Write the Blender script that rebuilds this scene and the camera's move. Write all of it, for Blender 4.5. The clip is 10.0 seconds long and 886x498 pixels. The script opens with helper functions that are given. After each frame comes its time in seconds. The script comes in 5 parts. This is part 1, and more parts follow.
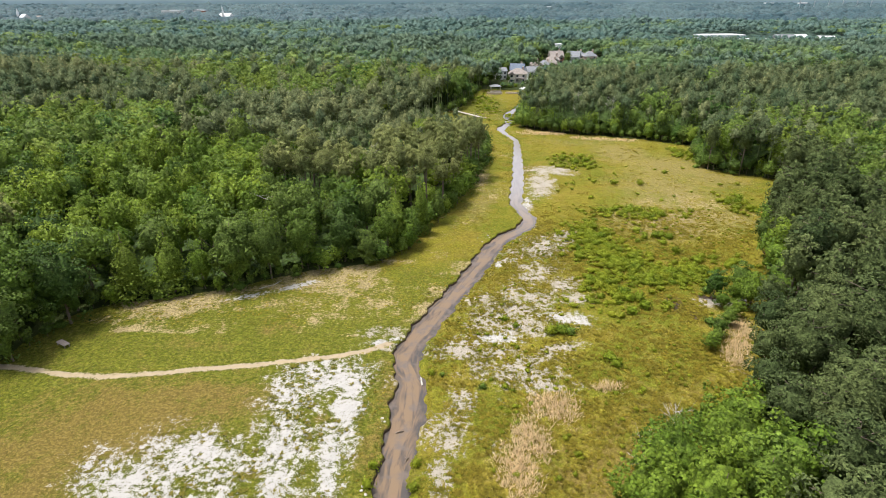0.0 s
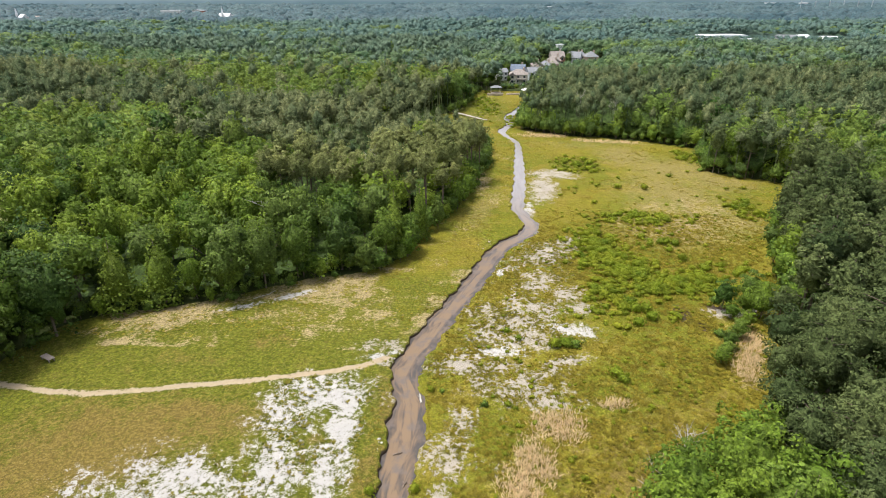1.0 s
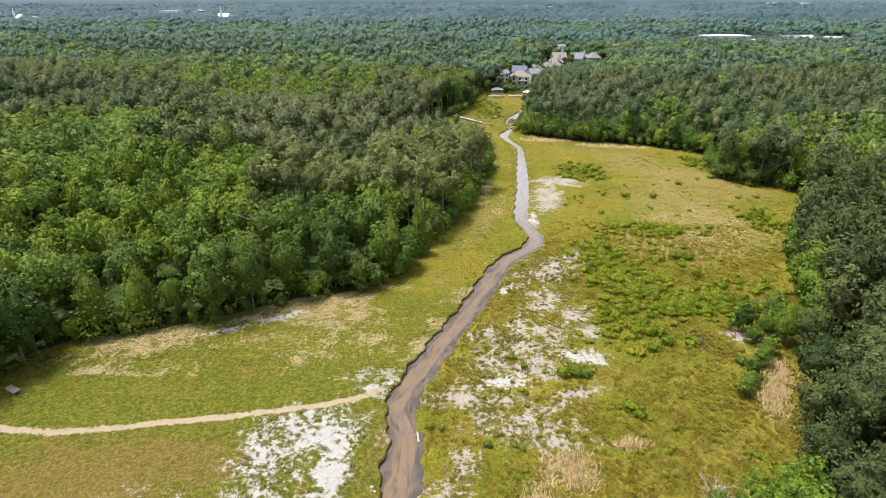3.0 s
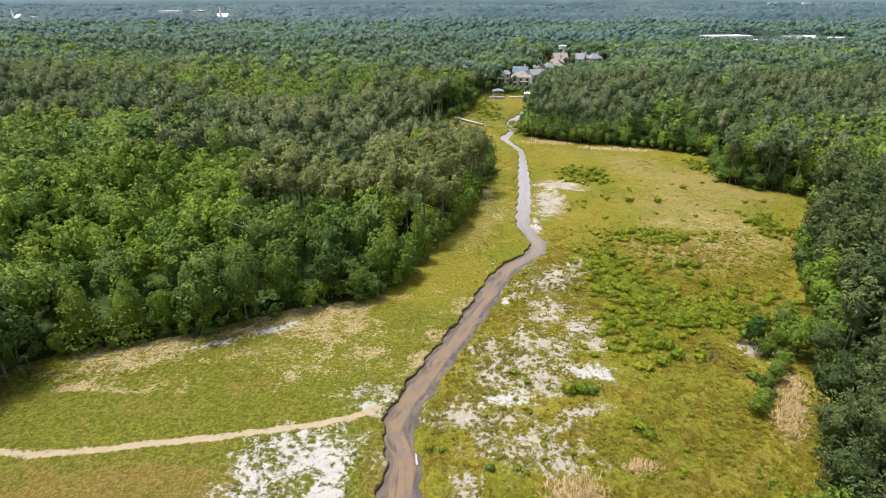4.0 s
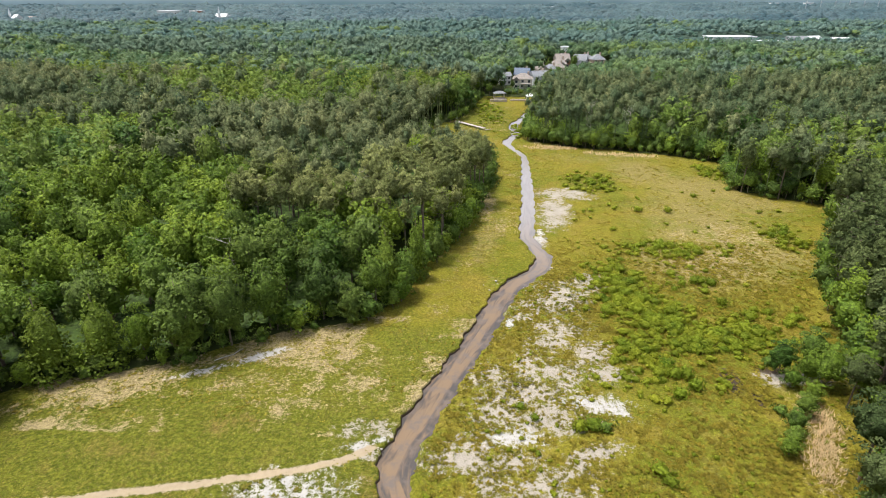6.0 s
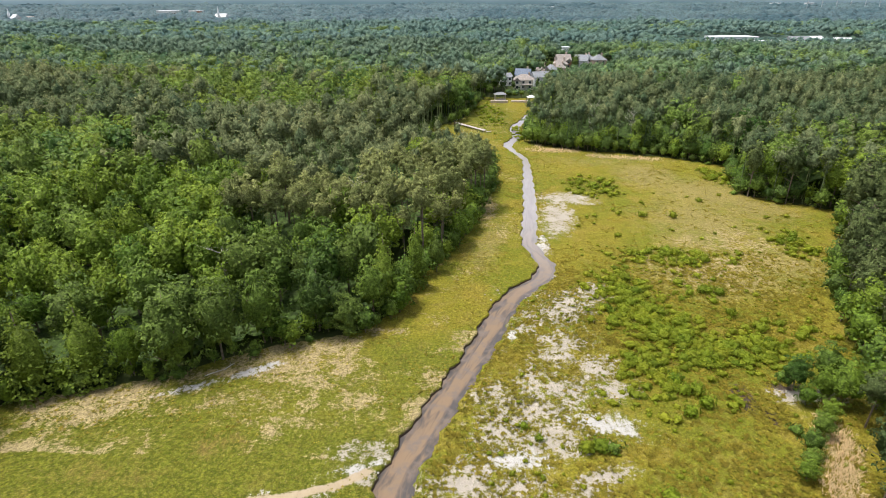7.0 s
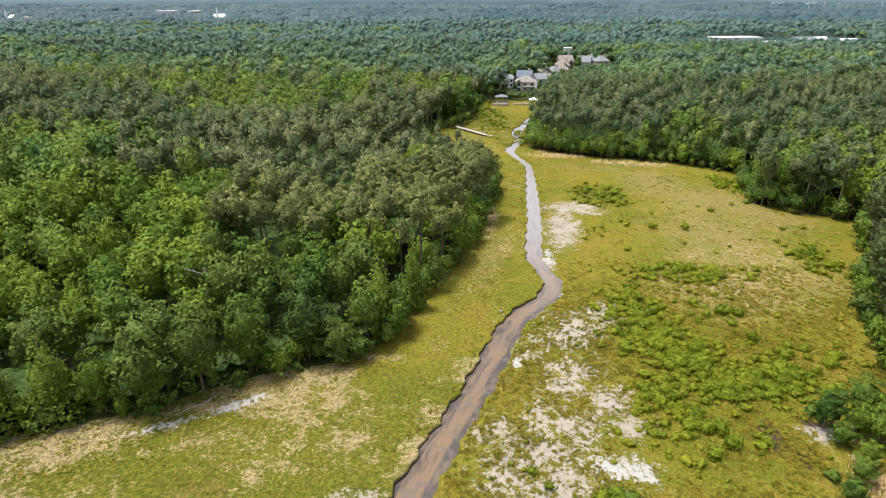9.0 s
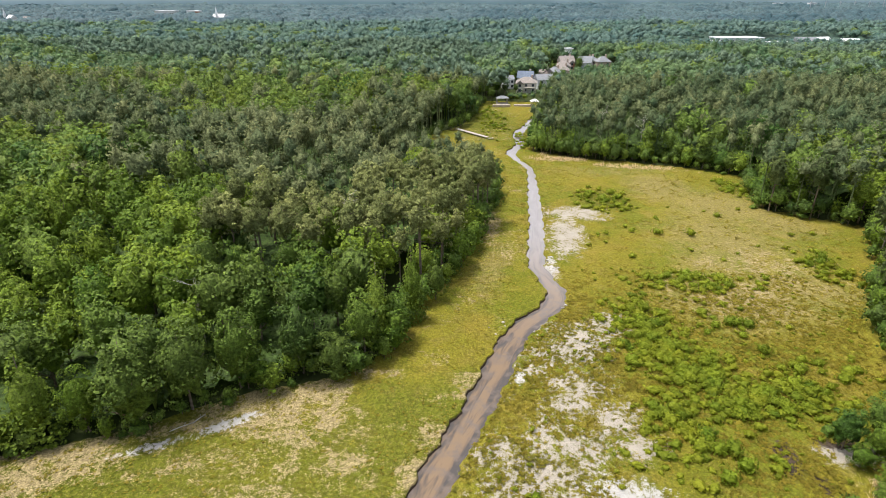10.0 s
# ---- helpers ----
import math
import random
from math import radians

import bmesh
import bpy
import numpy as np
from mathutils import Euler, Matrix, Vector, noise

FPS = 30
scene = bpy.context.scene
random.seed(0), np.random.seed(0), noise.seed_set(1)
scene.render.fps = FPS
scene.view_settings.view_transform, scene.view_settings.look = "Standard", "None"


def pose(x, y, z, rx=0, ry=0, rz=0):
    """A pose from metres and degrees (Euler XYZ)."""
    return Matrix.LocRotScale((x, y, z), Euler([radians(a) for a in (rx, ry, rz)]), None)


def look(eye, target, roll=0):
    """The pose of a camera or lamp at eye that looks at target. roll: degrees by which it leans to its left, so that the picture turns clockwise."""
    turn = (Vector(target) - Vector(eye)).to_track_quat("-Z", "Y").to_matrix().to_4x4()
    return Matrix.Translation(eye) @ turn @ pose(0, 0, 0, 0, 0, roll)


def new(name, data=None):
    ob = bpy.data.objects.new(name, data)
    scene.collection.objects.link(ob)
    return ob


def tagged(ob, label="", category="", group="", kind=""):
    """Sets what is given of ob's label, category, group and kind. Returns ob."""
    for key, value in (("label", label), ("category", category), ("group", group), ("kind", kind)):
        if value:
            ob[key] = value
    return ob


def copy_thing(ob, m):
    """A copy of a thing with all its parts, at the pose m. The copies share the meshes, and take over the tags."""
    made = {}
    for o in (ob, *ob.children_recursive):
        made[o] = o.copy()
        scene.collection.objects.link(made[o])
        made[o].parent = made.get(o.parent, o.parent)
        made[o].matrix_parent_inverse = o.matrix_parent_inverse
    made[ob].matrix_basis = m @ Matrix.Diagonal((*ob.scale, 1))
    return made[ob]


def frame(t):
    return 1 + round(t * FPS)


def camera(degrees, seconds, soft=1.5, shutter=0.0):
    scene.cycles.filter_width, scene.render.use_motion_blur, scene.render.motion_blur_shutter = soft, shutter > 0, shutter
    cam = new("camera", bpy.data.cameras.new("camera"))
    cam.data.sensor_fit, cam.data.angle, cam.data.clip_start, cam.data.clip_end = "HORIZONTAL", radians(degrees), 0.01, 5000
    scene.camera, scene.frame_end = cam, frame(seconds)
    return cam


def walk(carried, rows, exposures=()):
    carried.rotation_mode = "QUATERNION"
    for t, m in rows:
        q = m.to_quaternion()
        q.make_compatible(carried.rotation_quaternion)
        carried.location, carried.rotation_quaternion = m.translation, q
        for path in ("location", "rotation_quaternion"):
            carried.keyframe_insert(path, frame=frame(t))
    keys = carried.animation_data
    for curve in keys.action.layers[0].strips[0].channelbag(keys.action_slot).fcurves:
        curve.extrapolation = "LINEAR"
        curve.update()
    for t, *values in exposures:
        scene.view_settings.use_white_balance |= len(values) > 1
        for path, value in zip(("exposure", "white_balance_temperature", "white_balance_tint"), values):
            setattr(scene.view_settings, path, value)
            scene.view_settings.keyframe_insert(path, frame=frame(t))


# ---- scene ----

# ---- camera ----
cam = camera(75.9, 10.0, soft=0.7)
walk(cam, [(t, pose(1.78 - 0.042 * t, 1.62 + 3.91 * t, 53.14, 90 - 24.45, 0.1, 1.126 + 0.012 * t)) for t in (0.0, 2.5, 5.0, 7.5, 10.0)])
scene.view_settings.exposure = 0.22

# ---- world and sun ----
SUN_HEIGHT, SUN_FROM = 72.0, -80.0      # degrees above the horizon; degrees from straight ahead, to the left
world = bpy.data.worlds.new("sky")
scene.world = world
world.use_nodes = True
wt = world.node_tree
sky = wt.nodes.new("ShaderNodeTexSky")
sky.sky_type = "NISHITA"
sky.sun_disc = False
sky.sun_elevation = radians(SUN_HEIGHT)
sky.sun_rotation = radians(SUN_FROM)
sky.air_density, sky.dust_density, sky.ozone_density = 1.0, 4.0, 1.0
veil = wt.nodes.new("ShaderNodeHueSaturation")      # thin cloud: the blue is washed out
veil.inputs["Saturation"].default_value = 0.55
wt.links.new(sky.outputs[0], veil.inputs["Color"])
wt.links.new(veil.outputs[0], wt.nodes["Background"].inputs[0])
wt.nodes["Background"].inputs[1].default_value = 0.19
sun = new("sun", bpy.data.lights.new("sun", "SUN"))
sun.data.energy, sun.data.angle, sun.data.color = 3.1, radians(9.0), (1.0, 0.97, 0.92)
sun.matrix_world = look((0, 0, 300), (0 - math.sin(radians(SUN_FROM)) * 100, -math.cos(radians(SUN_FROM)) * 100, 300 - 100 * math.tan(radians(SUN_HEIGHT))))

# ---- node helpers ----
def material(name):
    m = bpy.data.materials.new(name)
    m.use_nodes = True
    return m, m.node_tree, m.node_tree.nodes["Principled BSDF"]


def link(nt, a, b):
    nt.links.new(a, b)


def value_of(nt, sock, v):
    if isinstance(v, bpy.types.NodeSocket):
        nt.links.new(v, sock)
    else:
        sock.default_value = v


def tex_noise(nt, scale, detail=3.0, rough=0.55, vec=None, distortion=0.0):
    n = nt.nodes.new("ShaderNodeTexNoise")
    n.inputs["Scale"].default_value, n.inputs["Detail"].default_value = scale, detail
    n.inputs["Roughness"].default_value, n.inputs["Distortion"].default_value = rough, distortion
    if vec is None:
        vec = nt.nodes.new("ShaderNodeNewGeometry").outputs["Position"]
    link(nt, vec, n.inputs["Vector"])
    return n.outputs["Fac"]


def calc(nt, op, a, b=0.0, c=0.0, clamp=False):
    n = nt.nodes.new("ShaderNodeMath")
    n.operation, n.use_clamp = op, clamp
    for s, v in zip(n.inputs, (a, b, c)):
        value_of(nt, s, v)
    return n.outputs[0]


def band(nt, v, lo, hi, out0=0.0, out1=1.0):
    n = nt.nodes.new("ShaderNodeMapRange")
    n.interpolation_type = "SMOOTHSTEP"
    value_of(nt, n.inputs[0], v)
    for i, x in enumerate((lo, hi, out0, out1)):
        n.inputs[1 + i].default_value = x
    return n.outputs[0]


def mix(nt, fac, a, b):
    n = nt.nodes.new("ShaderNodeMix")
    n.data_type = "RGBA"
    value_of(nt, n.inputs[0], fac)
    for s, v in ((n.inputs[6], a), (n.inputs[7], b)):
        value_of(nt, s, v if isinstance(v, bpy.types.NodeSocket) else (*v, 1.0))
    return n.outputs[2]


def attribute(nt, name, out="Fac"):
    n = nt.nodes.new("ShaderNodeAttribute")
    n.attribute_name = name
    return n.outputs[out]


def relief(nt, height, strength, distance, bsdf):
    b = nt.nodes.new("ShaderNodeBump")
    b.inputs["Strength"].default_value, b.inputs["Distance"].default_value = strength, distance
    link(nt, height, b.inputs["Height"])
    link(nt, b.outputs[0], bsdf.inputs["Normal"])


def plain(name, a, b, scale=4.0, rough=0.8, bump=0.0, metal=0.0):
    """Two tones of one colour in a coarse and a fine grain."""
    m, nt, bsdf = material(name)
    n = calc(nt, "ADD", calc(nt, "MULTIPLY", tex_noise(nt, scale), 0.6), calc(nt, "MULTIPLY", tex_noise(nt, scale * 9.0), 0.4))
    link(nt, mix(nt, band(nt, n, 0.35, 0.65), a, b), bsdf.inputs["Base Color"])
    bsdf.inputs["Roughness"].default_value, bsdf.inputs["Metallic"].default_value = rough, metal
    if bump:
        relief(nt, n, 0.6, bump, bsdf)
    return m


def foliage(name, dark, light, attr="", glow=0.22, fresh=None, own=0.34, grain=2.2, depth=0.25, gaps=0.5, hue=0.5, single=0.28, gloss=0.22):
    """Leaves: a tone for each tree, a tone for each leaf clump, some light let through."""
    m, nt, bsdf = material(name)
    each = attribute(nt, attr) if attr else nt.nodes.new("ShaderNodeObjectInfo").outputs["Random"]
    leaf = nt.nodes.new("ShaderNodeNewGeometry").outputs["Random Per Island"]
    f = calc(nt, "ADD", calc(nt, "MULTIPLY", each, 1 - single), calc(nt, "MULTIPLY", leaf, single))
    col = mix(nt, f, dark, light)
    warm = calc(nt, "FRACT", calc(nt, "MULTIPLY", each, 17.31))      # some trees yellower, some bluer
    col = mix(nt, calc(nt, "MULTIPLY", warm, hue * 0.7), col, (light[0] * 1.05, light[1] * 0.85, light[2] * 0.9))
    col = mix(nt, band(nt, warm, 0.0, 0.3, 0.1, 0.0), col, (dark[0], dark[1] * 1.1, dark[2] * 1.1))
    if fresh:
        col = mix(nt, band(nt, each, 0.86, 0.97), col, fresh)
    sprays = tex_noise(nt, grain, 4, 0.65)      # sprays of leaves; shade in the gaps between them is painted darker
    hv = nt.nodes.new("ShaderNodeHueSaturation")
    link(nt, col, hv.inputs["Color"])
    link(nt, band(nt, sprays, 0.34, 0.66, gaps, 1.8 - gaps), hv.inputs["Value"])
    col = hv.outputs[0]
    link(nt, col, bsdf.inputs["Base Color"])
    out = nt.nodes.new("ShaderNodeVectorTransform")      # the clump's outward way, softened by the leaf's own tilt
    out.vector_type, out.convert_from, out.convert_to = "NORMAL", "OBJECT", "WORLD"
    link(nt, attribute(nt, "outward", "Vector"), out.inputs[0])
    both = nt.nodes.new("ShaderNodeMix")
    both.data_type = "VECTOR"
    both.inputs[0].default_value = own
    link(nt, out.outputs[0], both.inputs[4])
    link(nt, nt.nodes.new("ShaderNodeNewGeometry").outputs["Normal"], both.inputs[5])
    rough_ = nt.nodes.new("ShaderNodeBump")
    rough_.inputs["Strength"].default_value, rough_.inputs["Distance"].default_value = 0.8, depth
    link(nt, sprays, rough_.inputs["Height"])
    link(nt, both.outputs[1], rough_.inputs["Normal"])
    link(nt, rough_.outputs[0], bsdf.inputs["Normal"])
    bsdf.inputs["Roughness"].default_value = 0.62
    bsdf.inputs["Specular IOR Level"].default_value = gloss
    tr = nt.nodes.new("ShaderNodeBsdfTranslucent")
    link(nt, col, tr.inputs["Color"])
    ms = nt.nodes.new("ShaderNodeMixShader")
    ms.inputs[0].default_value = glow
    link(nt, bsdf.outputs[0], ms.inputs[1])
    link(nt, tr.outputs[0], ms.inputs[2])
    link(nt, ms.outputs[0], nt.nodes["Material Output"].inputs["Surface"])
    return m


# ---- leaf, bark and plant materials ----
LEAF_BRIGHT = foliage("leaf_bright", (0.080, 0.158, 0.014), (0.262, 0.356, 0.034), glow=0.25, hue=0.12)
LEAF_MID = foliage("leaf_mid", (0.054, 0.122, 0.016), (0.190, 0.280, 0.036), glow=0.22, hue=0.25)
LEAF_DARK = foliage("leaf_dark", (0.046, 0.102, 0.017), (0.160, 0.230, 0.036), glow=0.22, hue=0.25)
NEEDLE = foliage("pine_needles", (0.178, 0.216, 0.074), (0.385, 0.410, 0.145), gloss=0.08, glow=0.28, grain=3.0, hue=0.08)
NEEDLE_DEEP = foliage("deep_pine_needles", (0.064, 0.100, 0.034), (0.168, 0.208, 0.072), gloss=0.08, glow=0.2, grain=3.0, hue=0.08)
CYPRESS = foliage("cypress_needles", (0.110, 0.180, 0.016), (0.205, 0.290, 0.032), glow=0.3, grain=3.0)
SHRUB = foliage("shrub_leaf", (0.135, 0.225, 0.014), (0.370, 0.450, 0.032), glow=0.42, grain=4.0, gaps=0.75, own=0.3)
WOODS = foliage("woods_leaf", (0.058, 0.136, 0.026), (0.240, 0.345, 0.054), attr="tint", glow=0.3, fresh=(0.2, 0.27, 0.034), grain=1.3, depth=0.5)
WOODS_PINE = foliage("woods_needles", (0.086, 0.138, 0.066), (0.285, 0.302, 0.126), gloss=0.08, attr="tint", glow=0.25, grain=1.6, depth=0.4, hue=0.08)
# air haze painted into the leaf colours, bluer with each farther stretch
WOODS_MID_HAZED = foliage("mid_woods_leaf_hazed", (0.062, 0.138, 0.064), (0.205, 0.312, 0.122), attr="tint", glow=0.28, fresh=(0.19, 0.27, 0.06), own=0.4, grain=1.0, depth=0.7)
PINE_MID_HAZED = foliage("mid_woods_needles_hazed", (0.084, 0.146, 0.098), (0.195, 0.268, 0.170), gloss=0.08, attr="tint", glow=0.22, own=0.4, grain=1.2, depth=0.6, hue=0.08)
WOODS_HAZED = foliage("woods_leaf_hazed", (0.064, 0.142, 0.116), (0.180, 0.290, 0.190), attr="tint", glow=0.25, fresh=(0.16, 0.235, 0.07), own=0.3, grain=0.8, depth=0.9)
PINE_HAZED = foliage("woods_needles_hazed", (0.080, 0.152, 0.138), (0.172, 0.255, 0.202), gloss=0.08, attr="tint", glow=0.2, own=0.3, grain=0.9, depth=0.8, hue=0.08)
# horizon haze painted into the far woods' grey blue tones
WOODS_FAR_HAZED = foliage("far_woods_leaf_hazed", (0.039, 0.086, 0.103), (0.098, 0.161, 0.163), attr="tint", glow=0.1, own=0.25, grain=0.3, depth=2.0)
# leaf green darkened to paint the shade in the canopy's gaps
UNDER_SHADED = foliage("understory_leaf_shaded", (0.035, 0.075, 0.016), (0.10, 0.165, 0.032), attr="tint", glow=0.2, own=0.4, grain=1.0, depth=0.5)
# the same painted shade, turned bluer for haze
UNDER_SHADE_HAZE = foliage("understory_leaf_shaded_hazed", (0.04, 0.085, 0.066), (0.10, 0.165, 0.105), attr="tint", glow=0.2, own=0.4, grain=0.8, depth=0.8)
SEDGE = foliage("sedge_blades", (0.172, 0.162, 0.015), (0.430, 0.368, 0.050), attr="tint", glow=0.5, own=0.15, grain=0.9, depth=0.02, gaps=0.7, single=0.5)
TUSSOCK = foliage("tussock_blades", (0.140, 0.145, 0.018), (0.320, 0.290, 0.046), attr="tint", glow=0.4, own=0.2, depth=0.02, gaps=0.8)
STRAW = foliage("straw_stalks", (0.600, 0.455, 0.235), (0.860, 0.690, 0.400), attr="tint", glow=0.45, own=0.15, depth=0.02, gaps=0.8)
BARK = plain("bark", (0.10, 0.075, 0.055), (0.21, 0.165, 0.125), 2.0, 0.95)
DEADWOOD = plain("bleached_wood", (0.36, 0.33, 0.29), (0.58, 0.54, 0.49), 2.0, 0.9)
WEATHERED = plain("weathered_planks", (0.22, 0.18, 0.155), (0.36, 0.31, 0.27), 6.0, 0.85)

# ---- meshes from arrays ----
def mesh_of(name, v, f, mat, tint=None, smooth=False):
    v, f = np.ascontiguousarray(v, np.float32), np.ascontiguousarray(f, np.int32)
    me = bpy.data.meshes.new(name)
    me.vertices.add(len(v))
    me.vertices.foreach_set("co", np.ascontiguousarray(v[:, :3]).ravel())
    me.loops.add(f.size)
    me.loops.foreach_set("vertex_index", f.ravel())
    me.polygons.add(len(f))
    me.polygons.foreach_set("loop_start", np.arange(0, f.size, f.shape[1], dtype=np.int32))
    if smooth:
        me.polygons.foreach_set("use_smooth", np.ones(len(f), dtype=bool))
    me.update(calc_edges=True)
    if v.shape[1] == 6:
        me.attributes.new("outward", "FLOAT_VECTOR", "POINT").data.foreach_set("vector", np.ascontiguousarray(v[:, 3:]).ravel())
    if tint is not None:
        a = me.attributes.new("tint", "FLOAT", "POINT")
        a.data.foreach_set("value", np.ascontiguousarray(tint, np.float32))
    for m in mat if isinstance(mat, (list, tuple)) else (mat,):
        me.materials.append(m)
    return me


def joined(parts):
    vs, fs, n = [], [], 0
    for v, f in parts:
        vs.append(v)
        fs.append(f + n)
        n += len(v)
    return np.concatenate(vs), np.concatenate(fs)


def tube(points, radii, sides=6):
    """A tapered bent tube through the points, closed at its end."""
    p, r = np.array(points, float), np.array(radii, float)
    a = np.arange(sides) * 2 * np.pi / sides
    v, f = [], []
    for i in range(len(p)):
        d = p[min(i + 1, len(p) - 1)] - p[max(i - 1, 0)]
        d /= np.linalg.norm(d)
        x = np.cross(d, (0.3, 1.0, 0.2))
        x /= np.linalg.norm(x)
        y = np.cross(d, x)
        v.append(p[i] + r[i] * (np.cos(a)[:, None] * x + np.sin(a)[:, None] * y))
    for i in range(len(p) - 1):
        for k in range(sides):
            q = (k + 1) % sides
            f += [(i * sides + k, i * sides + q, (i + 1) * sides + q), (i * sides + k, (i + 1) * sides + q, (i + 1) * sides + k)]
    e = (len(p) - 1) * sides
    f += [(e, e + k, e + k + 1) for k in range(1, sides - 1)]
    return np.concatenate(v), np.array(f)


def sphere_points(n, rng):
    i = np.arange(n) + 0.5
    z = 1 - 2 * i / n
    a = i * 2.399963 + rng.uniform(0, 6.28)
    s = np.sqrt(1 - z * z)
    return np.stack((np.cos(a) * s, np.sin(a) * s, z), 1)


def with_out(v, n):
    return np.concatenate((v, n / (np.linalg.norm(n, axis=1, keepdims=True) + 1e-9)), 1)


def leaves(pos, nor, size, slim, rng, out=None):
    """A bent leaf clump of two triangles at each place."""
    n = len(pos)
    out = nor if out is None else out
    nor = nor / np.linalg.norm(nor, axis=1, keepdims=True)
    t = np.cross(nor, rng.normal(size=(n, 3)))
    t /= np.linalg.norm(t, axis=1, keepdims=True) + 1e-9
    b = np.cross(nor, t)
    s = (size * rng.uniform(0.65, 1.35, n))[:, None]
    k = s * slim * rng.uniform(0.8, 1.25, n)[:, None]
    fold = s * rng.uniform(0.05, 0.3, n)[:, None]
    v = np.stack((pos - t * s * 0.5 - nor * fold, pos - b * k * 0.5, pos + t * s * 0.5 - nor * fold, pos + b * k * 0.5), 1).reshape(-1, 3)
    base = np.arange(n)[:, None] * 4
    f = np.concatenate((base + np.array([[0, 1, 3]]), base + np.array([[1, 2, 3]])), 0)
    return with_out(v, np.repeat(out, 4, 0)), f


_ico = bmesh.new()
bmesh.ops.create_icosphere(_ico, subdivisions=2, radius=1.0)
ICO_V = np.array([x.co[:] for x in _ico.verts])
ICO_F = np.array([[q.index for q in x.verts] for x in _ico.faces])
_ico.free()
_ico = bmesh.new()
bmesh.ops.create_icosphere(_ico, subdivisions=1, radius=1.0)
ICO1_V = np.array([x.co[:] for x in _ico.verts])
ICO1_F = np.array([[q.index for q in x.verts] for x in _ico.faces])
_ico.free()


def dome(seg, rings, floor=-0.35):
    """Directions over the upper part of a ball, as rings round its top."""
    v, f = [(0.0, 0.0, 1.0)], []
    for r in range(1, rings + 1):
        z = 1 + (floor - 1) * (r / rings) ** 1.35
        q = math.sqrt(max(0.0, 1 - z * z))
        v += [(q * math.cos(6.2832 * (i + 0.5 * (r % 2)) / seg), q * math.sin(6.2832 * (i + 0.5 * (r % 2)) / seg), z) for i in range(seg)]
    f += [(0, 1 + i, 1 + (i + 1) % seg) for i in range(seg)]
    for r in range(rings - 1):
        a, b = 1 + r * seg, 1 + (r + 1) * seg
        for i in range(seg):
            j = (i + 1) % seg
            f += [(a + i, b + i, b + j), (a + i, b + j, a + j)]
    return np.array(v), np.array(f)


NETS = {"half": (ICO_V, ICO_F), "dome": dome(9, 5, -0.7), "cap": dome(7, 3, -0.2), "tip": dome(6, 2, -0.1)}


def crown_reach(way, lobes, least):
    """How far a crown of round lobes reaches from its middle along each way, and which way its skin faces there."""
    d = way[:, None, :]
    flat = np.array([(1, 1, 1 / l[4]) for l in lobes])[None]
    c, r = np.array([l[:3] for l in lobes])[None] * flat, np.array([l[3] for l in lobes])[None]
    e = d * flat
    a, b, q = (e * e).sum(2), (e * c).sum(2), (c * c).sum(2) - r * r
    disc = b * b - a * q
    t = np.where(disc > 0, (b + np.sqrt(np.maximum(disc, 0))) / a, 0)
    k = t.argmax(1)
    best = t[np.arange(len(k)), k]
    p = way * best[:, None]
    centre = np.array([l[:3] for l in lobes])[k]
    skin = (p - centre) / np.array([l[3] for l in lobes])[k][:, None]
    bare = best < least
    skin[bare] = way[bare] / np.linalg.norm(way[bare], axis=1, keepdims=True) * 0.8
    return np.maximum(best, least), skin


def billowed(lobes, mid, half, net, count, size, slim, rng, least=0.6, jitter=0.4, up=0.3, floor=-0.72):
    """A crown: one closed skin over round lobes (places from the crown's middle), with leaf clumps standing off it."""
    v, f = NETS[net]
    way = v * np.array(half)
    t, skin = crown_reach(way, lobes, least)
    whole = v
    keep = v[f].mean(1)[:, 2] > floor
    p = mid + way * (t * rng.uniform(0.66, 0.78, len(t)))[:, None]
    bits = [(with_out(p, skin * 0.75 + whole * 0.35 + np.array((0, 0, 0.1))), f[keep])]
    if count:
        d = sphere_points(int(count * 1.3), rng) + rng.normal(size=(int(count * 1.3), 3)) * 0.12
        d = d[d[:, 2] > floor][:count]
        d /= np.linalg.norm(d, axis=1, keepdims=True)
        way = d * np.array(half)
        t, skin = crown_reach(way, lobes, least)
        p = mid + way * (t * np.where(rng.random(len(t)) < 0.15, rng.uniform(0.78, 0.92, len(t)), rng.uniform(0.95, 1.03, len(t))))[:, None]
        bits.append(leaves(p, skin + rng.normal(size=p.shape) * jitter + np.array((0, 0, up)), size, slim, rng, skin * 0.75 + d * 0.35 + np.array((0, 0, 0.1)) + rng.normal(size=p.shape) * 0.18))
    return joined(bits)


def core(centre, radii, rng, fine=False):
    v, f = (ICO_V, ICO_F) if fine else (ICO1_V, ICO1_F)
    return with_out(v * rng.uniform(0.8, 1.12, (len(v), 1)) * np.array(radii) + np.array(centre), v + np.array((0, 0, 0.3))), f


